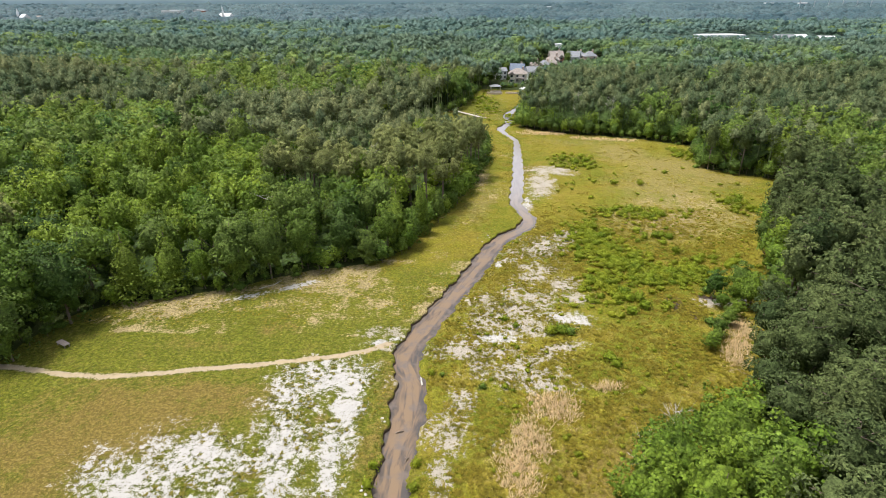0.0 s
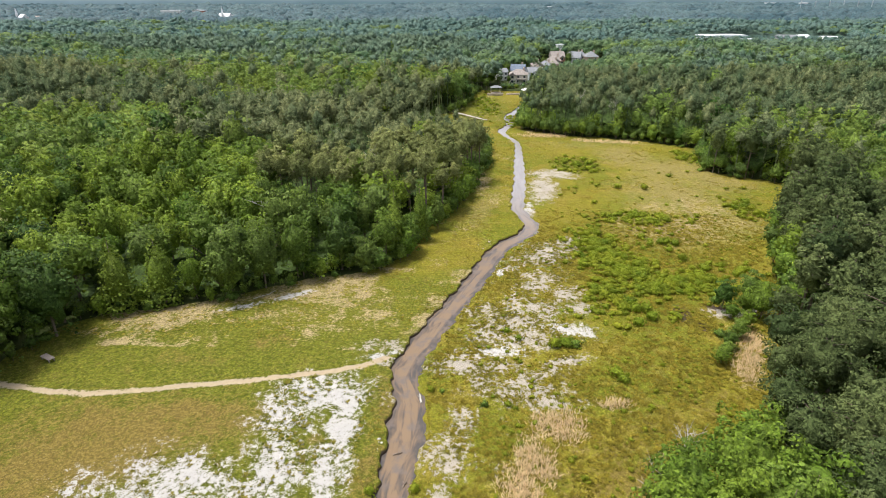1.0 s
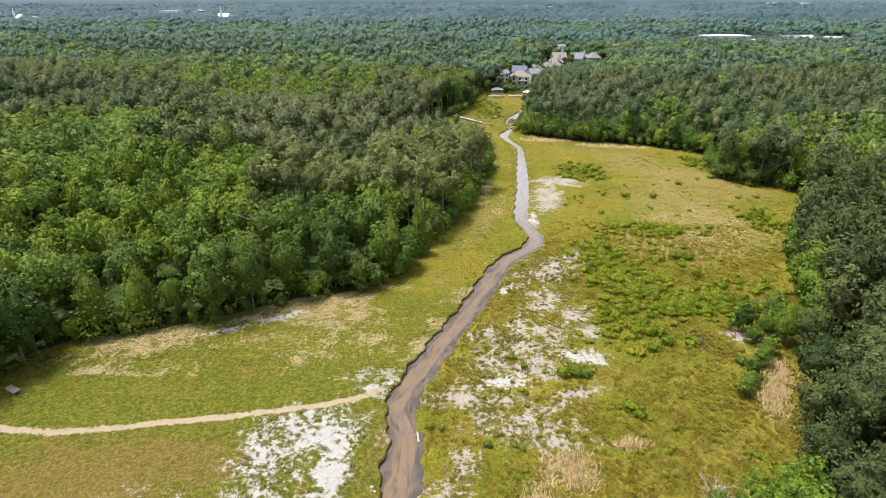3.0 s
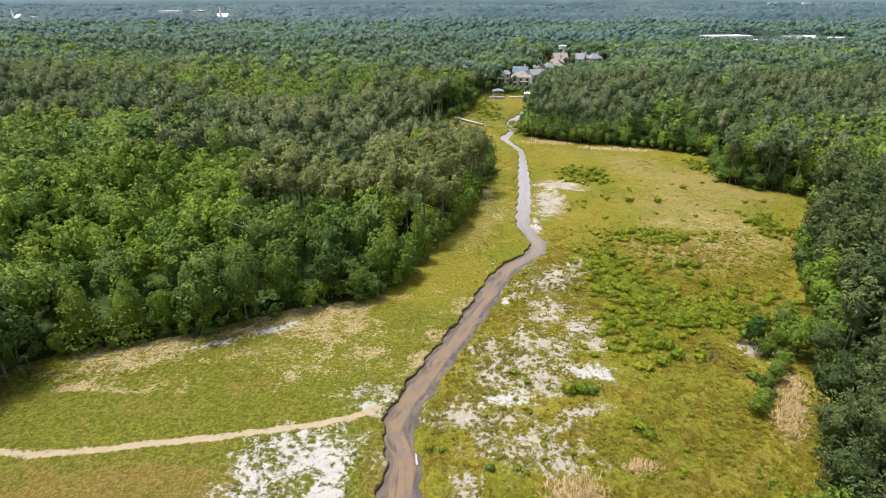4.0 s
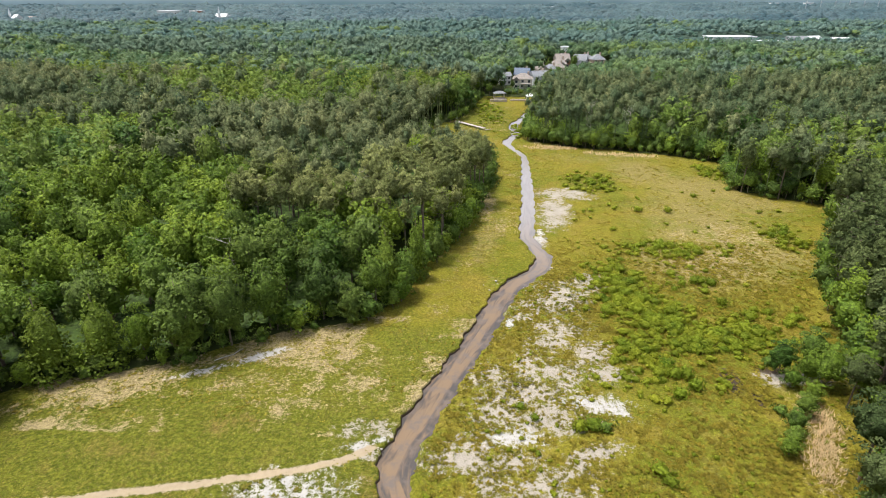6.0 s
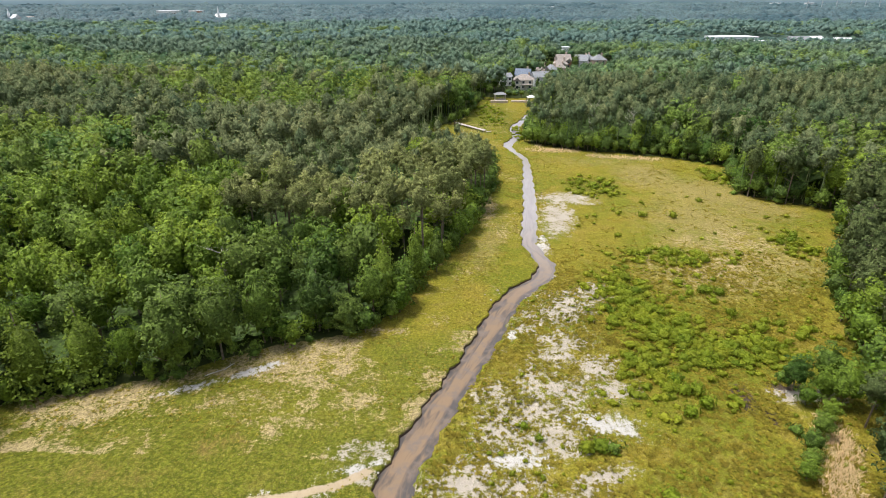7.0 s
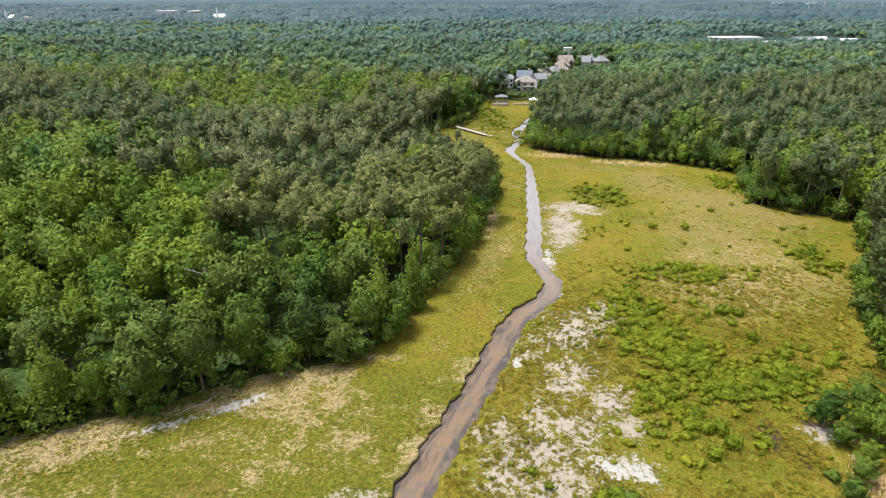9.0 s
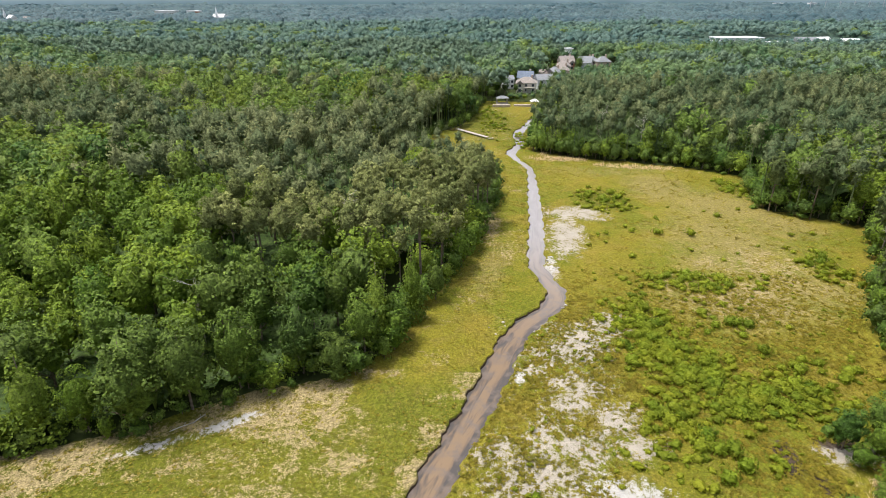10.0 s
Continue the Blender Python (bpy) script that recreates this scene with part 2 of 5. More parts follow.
# Each maker gives (crown, wood): unit trees of 1 m height times the height asked for.
def broadleaf(rng, height, spread, low, count, size, k=18, limbs=True, net="full"):
    mid, half = np.array((0, 0, (height + low) / 2)), (height - low) / 2
    lobes, skew = [], rng.normal(size=2) * 0.1
    for d in sphere_points(k, rng):
        d = d + rng.normal(size=3) * 0.14
        d = d * ((d ** 4).sum() ** -0.25 / np.linalg.norm(d) ** -1) ** 0.45      # broad shoulders
        r = spread * rng.uniform(0.24, 0.44) * (18.0 / k) ** 0.36
        far = spread * rng.uniform(0.84, 1.12) - r * 0.72
        taper = (min(1.5, max(0.35, math.hypot(d[0], d[1])) ** -0.4) if d[2] < 0 else 1.0)
        lobes.append(((d[0] * taper + skew[0]) * far, (d[1] * taper + skew[1]) * far, d[2] * (half * rng.uniform(0.92, 1.06) - r * 0.7), r, rng.uniform(0.7, 0.92)))
    cr = billowed(lobes, mid, (spread, spread, half), net, count, size, 0.75, rng, 0.68, 0.5)
    if not limbs:
        return cr, None
    lean = rng.normal(size=2) * 0.3
    wood = [tube([(0, 0, -0.4), (lean[0] * 0.4, lean[1] * 0.4, low * 0.6), (lean[0], lean[1], mid[2]), (lean[0] * 1.2, lean[1] * 1.2, height * 0.88)], [height * 0.02, height * 0.016, height * 0.011, 0.03])]
    for i in range(5):
        a, z = i * 1.3 + rng.uniform(0, 1), low * 0.8 + (mid[2] - low * 0.8) * rng.uniform(0.1, 1)
        q = np.array((math.cos(a), math.sin(a)))
        wood.append(tube([(0, 0, z), (*(q * spread * 0.35), z + spread * 0.3), (*(q * spread * 0.75), z + spread * 0.75)], [height * 0.009, height * 0.006, 0.03], 4))
    return cr, joined(wood)


def pine(rng, height, spread, low, count, size, k=22, limbs=True, net="full"):
    """A tall pine: puffs of needles on stout boughs, wide above and open below."""
    mid, half = np.array((0, 0, low + (height - low) * 0.52)), (height - low) * 0.5
    lobes, wood = [], [tube([(0, 0, -0.4), (rng.normal() * 0.15, rng.normal() * 0.15, height * 0.5), (0, 0, height * 0.95)], [height * 0.013, height * 0.010, 0.04])]
    for i in range(k):
        f = i / (k - 1)
        z = low + (height - low) * (0.06 + 0.9 * f) - mid[2]
        reach = spread * (0.5 + 0.55 * math.sin(min(1.0, f * 0.72 + 0.16) * math.pi))
        a = i * 2.4 + rng.uniform(-0.5, 0.5)
        r = spread * rng.uniform(0.22, 0.36) * (22.0 / k) ** 0.4
        q = max(0.1, reach * rng.uniform(0.75, 1.1) - r * 0.6) * (1.0 if f < 0.9 else 0.3)
        c = (math.cos(a) * q, math.sin(a) * q, z)
        lobes.append((*c, r, rng.uniform(0.6, 0.85)))
        if i % 2 == 0:
            wood.append(tube([(0, 0, z + mid[2] - q * 0.25), (c[0] * 0.6, c[1] * 0.6, z + mid[2] - 0.2), (c[0], c[1], c[2] + mid[2])], [0.09, 0.06, 0.02], 3))
    return billowed(lobes, mid, (spread, spread, half), net, count, size, 0.5, rng, 0.6, 0.6, 0.5, -0.85), joined(wood) if limbs else None


def cone_tree(rng, height, spread, low, count, size):
    z = low + (height - low) * (1 - np.sqrt(rng.uniform(0.0, 1, count)) ** 1.0)
    f = (z - low) / (height - low)
    tier = 0.88 + 0.16 * np.sin(f * 46.0)
    r = spread * np.power(1 - f, 0.72) * tier * rng.uniform(0.82, 1.1, count) * (1 - 0.35 * np.exp(-f * 14))
    a = rng.uniform(0, 6.283, count)
    r = r * (1 + 0.14 * np.sin(a * 5 + f * 9))
    pos = np.stack((np.cos(a) * r, np.sin(a) * r, z - 0.12 * r), 1)
    nor = np.stack((np.cos(a), np.sin(a), np.full(count, 0.75)), 1) + rng.normal(size=(count, 3)) * 0.45
    cr = joined([leaves(pos, nor, size, 0.6, rng), core((0, 0, low + (height - low) * 0.4), (spread * 0.55, spread * 0.55, (height - low) * 0.42), rng)])
    return cr, tube([(0, 0, -0.4), (0, 0, height * 0.95)], [height * 0.017, 0.04])


def dead_tree(rng, height):
    wood = [tube([(0, 0, -0.3), (0.2, 0.1, height * 0.5), (0.1, -0.3, height)], [0.1, 0.06, 0.012])]
    for i in range(18):
        z = height * rng.uniform(0.35, 0.95)
        a, l = rng.uniform(0, 6.28), rng.uniform(1.0, 2.8)
        e = np.array((math.cos(a) * l, math.sin(a) * l, z + l * rng.uniform(0.4, 1.0)))
        m = np.array((e[0] * 0.5, e[1] * 0.5, z + l * 0.25))
        wood.append(tube([(0.12, 0, z), m, e], [0.045, 0.03, 0.01], 4))
        for _ in range(2):
            w = e + np.array((rng.normal(), rng.normal(), abs(rng.normal()))) * 0.5
            wood.append(tube([m + (e - m) * 0.4, w], [0.02, 0.008], 3))
    return joined(wood)


def bush_arrays(rng, count, size):
    lobes = [(rng.normal() * 0.4, rng.normal() * 0.4, rng.uniform(-0.05, 0.3), rng.uniform(0.35, 0.52), 0.85) for _ in range(7)]
    return billowed(lobes, np.array((0, 0, 0.35)), (0.9, 0.9, 0.62), "cap", count, size, 0.65, rng, 0.6, 0.5, 0.4, -0.3)


# ---- plan: creek, forest edges ----
CREEK = [
    (-8, -90, 3.6), (-6.3, 20, 3.6), (-6.0, 40, 3.6), (-5.6, 49, 3.6), (-5.3, 56, 3.4), (-4.6, 61.4, 4.2), (-4.5, 66, 4.6), (-4.5, 70, 3.8), (-5.0, 72.6, 3.3),
    (-5.7, 75.5, 3.6), (-5.7, 78, 4.0), (-4.5, 82, 3.9), (-2.9, 86.4, 4.1), (1.2, 96.6, 4.0), (3.9, 102.5, 4.0), (7.0, 110.4, 4.1), (10.0, 119.3, 4.0),
    (12.7, 125, 4.2), (14.7, 127.7, 4.4), (17.2, 130.7, 4.5), (19.5, 133.5, 3.9), (20.9, 136.6, 3.5), (21.2, 140.2, 3.4), (20.0, 145, 3.0), (18.9, 150.2, 3.0), (19.5, 156.6, 3.3),
]
CREEK += [(21.5, 172.9, 3.4), (23.6, 194.3, 3.1), (24.7, 204.7, 2.6), (25.1, 212.6, 2.3), (25.7, 218.7, 1.9), (25.5, 225.9, 1.9), (23.6, 231.9, 2.1), (22.1, 236.9, 2.2), (21.0, 242.9, 3.6), (22.5, 247.9, 3.4),
          (26.0, 255, 3.6), (26.6, 262.2, 3.7), (26.3, 270.8, 3.8), (28.2, 280.2, 4.0), (31.6, 287.1, 3.7), (33.6, 294.2, 2.6), (35.0, 301, 2.4), (39.0, 309, 2.3), (46.0, 320, 2.2), (48.0, 340, 2.2)]
_c = np.array(CREEK)
EDGE_LEFT = np.array([(-40, -66), (68, -66), (78, -65.5), (86, -64), (91, -58), (94.5, -47), (98, -38), (103, -31), (106.5, -25), (109.5, -16), (112, -11), (118, -7), (132, -4.5), (140, 0), (150, 4),
                      (165, 8), (183, 12), (208, 13.5), (218, 10), (225, -1), (233, -9), (258, -9), (268, -7), (279, 1), (290, 7), (310, 11), (335, 14), (345, 19)], float)
EDGE_RIGHT = np.array([(-40, 16), (34, 17), (42, 20.5), (48, 25), (53, 31), (58, 39), (66, 46), (75, 52), (86, 58), (100, 64), (108, 68), (120, 71), (132, 77), (146, 88), (158, 95), (176, 104),
                       (183, 93), (189, 84), (200, 87), (219, 93), (228, 80), (234, 60), (238, 42), (247, 28.5), (268, 31), (280, 34.5), (290, 38.5), (303, 40), (316, 41.5), (328, 46), (345, 49)], float)


def hill(x, y):
    """The lie of the land: it falls gently to the right near the creek and is level far off."""
    x, y = np.asarray(x, float), np.asarray(y, float)
    fade = 1 - np.clip((y - 400) / 300, 0, 1)
    return -0.01903 * np.clip(x, -90, 90) * fade


def ground_z(x, y):
    return float(hill(x, y))


def wob(y, k):
    return 0.28 * np.sin(y * 0.9 + k) + 0.2 * np.sin(y * 2.1 + 2.3 * k) + 0.12 * np.sin(y * 4.7 + k * 5)


def creek_x(y):
    return np.interp(y, _c[:, 1], _c[:, 0])


def creek_w(y):
    return np.interp(y, _c[:, 1], _c[:, 2]) * np.interp(y, (135, 185), (1.0, 0.86))


def fbm(x, y, scale, seed, octaves=4):
    """Smooth value noise, about 0 to 1."""
    rng = np.random.default_rng(seed)
    table = rng.random((256, 256))
    total, amp, norm = np.zeros_like(np.asarray(x, float)), 1.0, 0.0
    for _ in range(octaves):
        u, v = np.asarray(x) / scale + 57.3, np.asarray(y) / scale + 91.7
        i, j = np.floor(u).astype(int), np.floor(v).astype(int)
        a, b = u - i, v - j
        a, b = a * a * (3 - 2 * a), b * b * (3 - 2 * b)
        i0, i1, j0, j1 = i % 256, (i + 1) % 256, j % 256, (j + 1) % 256
        total += amp * ((table[i0, j0] * (1 - a) + table[i1, j0] * a) * (1 - b) + (table[i0, j1] * (1 - a) + table[i1, j1] * a) * b)
        norm += amp
        amp, scale = amp * 0.5, scale * 0.5
    return total / norm


def in_woods(x, y, slack=0.0):
    x, y = np.asarray(x, float), np.asarray(y, float)
    left = x < np.interp(y, EDGE_LEFT[:, 0], EDGE_LEFT[:, 1]) - slack
    right = x > np.interp(y, EDGE_RIGHT[:, 0], EDGE_RIGHT[:, 1]) + slack
    return left | right | (y > 346 + slack)


def spots(x, y, rows):
    out = np.zeros_like(x)
    for cx, cy, rx, ry, turn, strength in rows:
        a = radians(turn)
        u, v = (x - cx) * math.cos(a) + (y - cy) * math.sin(a), -(x - cx) * math.sin(a) + (y - cy) * math.cos(a)
        out = np.maximum(out, strength * np.clip(1.3 - 0.62 * np.sqrt((u / rx) ** 2 + (v / ry) ** 2), 0, 1))
    return out


WHITE_SAND = [(-17, 71, 5.5, 3.4, 0, .95), (-13, 66, 1.7, 8, 4, 1), (-21, 66, 3.6, 4, 0, .66), (-13.6, 55, 1.5, 6, 8, .9), (-19.6, 55.5, 2.8, 6.5, 6, .88), (-30, 54.5, 6, 3.4, -20, .9), (-36, 50, 6, 3.6, -20, .86),
              (-24, 46, 9, 3.2, 0, .8), (-28.5, 99.6, 3, 0.8, 35, .9), (-37, 95, 3.4, 0.6, 25, .8), (22.2, 89.5, 4.2, 1.8, -15, .95), (9.6, 82.7, 3.2, 1.5, 0, 1)]
GREY_SAND = [(33, 182, 6, 3.5, 0, .95), (28, 167, 3, 8, -10, .95), (23, 121, 3, 4, 0, .95), (28, 127, 3, 2.6, 20, .9), (18, 106, 2.8, 2.4, 0, .9), (24, 103, 2.2, 3, 0, .9), (14.5, 92.5, 4, 2, 0, .85),
             (15, 86.5, 5, 2.2, 10, .9), (3, 78.4, 4, 1.5, 0, .95), (6, 75, 1.3, 2.8, 0, .9), (12, 72.8, 4.4, 2.2, 0, .95), (16, 70.2, 3.2, 1.4, 0, .9), (20, 80.6, 3.4, .9, 18, .95)]
GREY_SAND += [(20, 109, 4, 3, 10, .8), (20.5, 118.5, 4, 3, 0, .85), (11, 92, 4, 3, 0, .8), (8, 87, 3, 3.5, 0, .8), (18, 97, 5, 2.6, 20, .78), (25.5, 97.5, 2.6, 2, 0, .8), (7.5, 95, 2.4, 3, 0, .75), (8, 78.5, 3, 2, 0, .75), (55, 96.8, 2.4, 1.0, 0, .95), (16, 77, 3, 1, 10, .7)]
GREY_SAND += [(1.8, 59.5, 1.8, 2.4, 0, .74), (0.2, 52.5, 1.1, 4, 0, .68), (3, 66, 1.3, 2.6, 0, .8), (51.5, 97.3, 2.2, 1.3, 0, 1), (-9.6, 79.6, 1.4, 1, 0, 1), (22.2, 148, 1, 2.6, 0, .9), (-10, 83.5, 3, 1.2, 0, .7)]
STRAW_SPOTS = [(16, 65.6, 2.8, 2.6, 0, 1), (12, 59, 2.2, 3.6, 0, .9), (10, 54, 2.2, 4, 0, .85), (25, 70.4, 2.2, .9, 0, .9), (48.5, 81, 2.0, 4.5, -25, .8), (52, 88, 2.0, 4.5, -10, .8), (-15.5, 101, 2.6, 3.6, 0, .8), (-12, 93, 3.4, 3, 0, .75)]
STRAW_SPOTS += [(-20.5, 89, 3.6, 2.2, 0, .65), (10.5, 172, 2, 8, -8, .95), (13, 158, 2, 4, 0, .7), (-30, 92, 8, 2, 15, .55), (57, 140, 9, 6, 0, .74), (68, 152, 10, 8, 0, .68), (38, 236, 9, 2.4, 0, .8), (62, 228, 14, 2.2, -8, .7), (33, 247, 2, 6, 0, .8)]
RUST = [(-2, 281, 8, 3, 0, .9), (-12, 250, 12, 8, 0, .5), (-46, 54, 4.5, 8, -18, .95), (-42, 62, 6, 3.5, 30, .95), (-34, 66.5, 8, 2.4, 6, .95), (-47, 47, 6, 6, 0, .9), (-26, 67, 5, 2, 0, .75), (-36, 60, 5, 4, 0, .7), (-7.8, 70, 2, 6, 0, .7), (-8.2, 57, 1.8, 6, 0, .7), (-16, 62, 1.2, 1, 0, .8), (-22, 52, 1.8, 1, 0, .8), (-29, 84, 5, 2, 0, .5), (-42, 78, 6, 2, 0, .4), (20, 51, 6, 7, 0, .8), (24, 60, 5, 6, 0, .55), (17, 44, 6, 5, 0, .8), (31, 66, 5, 5, 0, .4)]
LUSH = [(-40, 80, 16, 7, 4, .9), (-20, 80, 9, 3, 8, .7), (-56, 66, 8, 5, 0, .8), (-28, 96, 6, 4, 0, .6), (0, 108, 4, 9, -30, .6), (36, 126, 4, 8, 0, .9), (38, 113, 6, 7, 0, .9), (50, 109, 8, 4, 0, .8)]
LUSH += [(43, 194, 7, 8, 0, .9), (50, 144, 9, 4, 0, .8), (85, 210, 4, 7, 0, .9), (12, 298, 16, 34, 0, .95), (26, 275, 6, 20, 0, .9), (13, 200, 5, 30, -8, .5), (12, 46, 8, 6, 0, .6), (22, 52, 6, 10, 0, .4), (2, 130, 4, 10, -20, .5)]
DRY = [(57, 137, 13, 8, 8, .9), (72, 143, 9, 7, 0, .8), (58, 154, 7, 6, 0, .7), (66, 168, 12, 14, 0, .75), (75, 190, 12, 12, 0, .8), (63, 206, 8, 12, 0, .8), (84, 178, 9, 8, 0, .75), (48, 222, 16, 5, 0, .5), (9.5, 150, 3, 14, -14, .6)]
RUST += [(25, 52, 5, 8, 0, .9), (19, 46, 6, 6, 0, .9), (30, 62, 5, 6, -20, .6), (37, 72, 4, 6, -20, .5), (-43, 59, 13, 8, 18, 1.0), (-30, 64, 8, 3, 8, .8), (22, 58, 6, 9, 0, .5)]
WHITE_SAND += [(-10.2, 80.2, 1.5, 0.7, 10, 1.1), (-8.0, 81.6, 0.8, 0.5, 0, 1.1), (11.3, 111.2, 0.6, 1.2, -10, 1.1), (22.2, 152.6, 0.8, 1.8, 0, 1.1), (21.6, 149, 1.2, 1.6, 0, 1.0)]
MUD = [(43.6, 96.3, 1.3, 2.2, 0, 1), (46, 92.5, .8, 1.6, 0, .9), (52, 99, 3, .8, 0, .7)]
PATHWAY = np.array([(-90, 72.5), (-64, 71.2), (-57.4, 70.1), (-50.4, 69.7), (-44, 70.5), (-33, 72.8), (-25, 74.6), (-16.3, 76.5), (-12, 77.9), (-8.6, 80.3)])


# ---- ground: one sheet out to the horizon, with the creek cut into it ----
def ground_material():
    m, nt, bsdf = material("meadow_ground")
    soil, turf = nt.nodes.new("ShaderNodeAttribute"), nt.nodes.new("ShaderNodeAttribute")
    soil.attribute_name, turf.attribute_name = "soil", "turf"
    s, t = nt.nodes.new("ShaderNodeSeparateColor"), nt.nodes.new("ShaderNodeSeparateColor")
    link(nt, soil.outputs["Color"], s.inputs[0])
    link(nt, turf.outputs["Color"], t.inputs[0])
    floor_, track, mud = attribute(nt, "woodfloor"), attribute(nt, "track"), attribute(nt, "mud")
    big, midn, fine, tiny = tex_noise(nt, 0.045, 4), tex_noise(nt, 0.35, 5, 0.62), tex_noise(nt, 1.6, 5, 0.65), tex_noise(nt, 7.0, 4, 0.7)
    rag = calc(nt, "ADD", calc(nt, "MULTIPLY", calc(nt, "SUBTRACT", midn, 0.5), 1.5), calc(nt, "ADD", calc(nt, "MULTIPLY", calc(nt, "SUBTRACT", fine, 0.5), 1.7), calc(nt, "MULTIPLY", calc(nt, "SUBTRACT", tiny, 0.5), 1.5)))
    fleck = tex_noise(nt, 4.2, 5, 0.78)
    # turf tones
    patch = tex_noise(nt, 0.11, 5, 0.6)
    clump = tex_noise(nt, 2.3, 5, 0.7)
    base = mix(nt, band(nt, big, 0.42, 0.58), (0.200, 0.178, 0.019), (0.148, 0.158, 0.014))
    base = mix(nt, calc(nt, "MULTIPLY", band(nt, patch, 0.5, 0.64), 0.7), base, (0.232, 0.180, 0.028))
    base = mix(nt, calc(nt, "MULTIPLY", band(nt, patch, 0.47, 0.36), 0.7), base, (0.136, 0.150, 0.012))
    base = mix(nt, calc(nt, "MULTIPLY", band(nt, midn, 0.52, 0.64), 0.4), base, (0.235, 0.180, 0.042))
    lush = mix(nt, band(nt, fine, 0.4, 0.62), (0.090, 0.106, 0.011), (0.160, 0.162, 0.019))
    lush = mix(nt, calc(nt, "MULTIPLY", band(nt, midn, 0.5, 0.66), 0.45), lush, (0.19, 0.16, 0.03))

    def over(col, mask, top, lo=0.42, hi=0.6, k=0.9):
        f = band(nt, calc(nt, "ADD", mask, calc(nt, "MULTIPLY", rag, k)), lo, hi)
        return mix(nt, calc(nt, "MULTIPLY", f, band(nt, mask, 0.02, 0.2)), col, top)
    col = over(base, t.outputs[0], lush, 0.35, 0.95, 0.6)
    col = over(col, t.outputs[1], mix(nt, fine, (0.138, 0.102, 0.020), (0.225, 0.168, 0.048)), 0.3, 1.0, 0.9)
    col = over(col, t.outputs[2], mix(nt, fine, (0.205, 0.168, 0.040), (0.290, 0.238, 0.090)), 0.15, 0.9, 0.7)
    col = over(col, s.outputs[2], mix(nt, tiny, (0.24, 0.185, 0.075), (0.45, 0.36, 0.20)), 0.5, 1.0, 1.5)
    col = mix(nt, calc(nt, "MULTIPLY", band(nt, fleck, 0.55, 0.63), 0.42), col, (0.33, 0.26, 0.105))
    tone = nt.nodes.new("ShaderNodeHueSaturation")      # clumps of grass, taller and lower
    link(nt, col, tone.inputs["Color"])
    link(nt, calc(nt, "MULTIPLY", band(nt, clump, 0.36, 0.66, 0.7, 1.25), band(nt, tiny, 0.38, 0.62, 0.76, 1.2)), tone.inputs["Value"])
    col = tone.outputs[0]
    col = over(col, s.outputs[1], mix(nt, midn, (0.28, 0.243, 0.19), (0.46, 0.415, 0.35)), 0.42, 0.66, 1.6)
    col = over(col, s.outputs[0], mix(nt, fine, (0.36, 0.34, 0.315), (0.53, 0.51, 0.48)), 0.5, 0.8, 1.5)
    col = over(col, track, mix(nt, fine, (0.33, 0.255, 0.16), (0.49, 0.40, 0.28)), 0.4, 0.75, 0.6)
    col = over(col, mud, mix(nt, fine, (0.05, 0.035, 0.025), (0.10, 0.075, 0.055)), 0.4, 0.6, 0.7)
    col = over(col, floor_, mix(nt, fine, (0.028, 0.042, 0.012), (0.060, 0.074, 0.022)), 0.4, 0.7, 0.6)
    link(nt, col, bsdf.inputs["Base Color"])
    bsdf.inputs["Roughness"].default_value = 0.95
    bsdf.inputs["Specular IOR Level"].default_value = 0.1
    relief(nt, calc(nt, "ADD", calc(nt, "MULTIPLY", clump, 0.6), calc(nt, "MULTIPLY", tiny, 0.4)), 0.8, 0.35, bsdf)
    return m


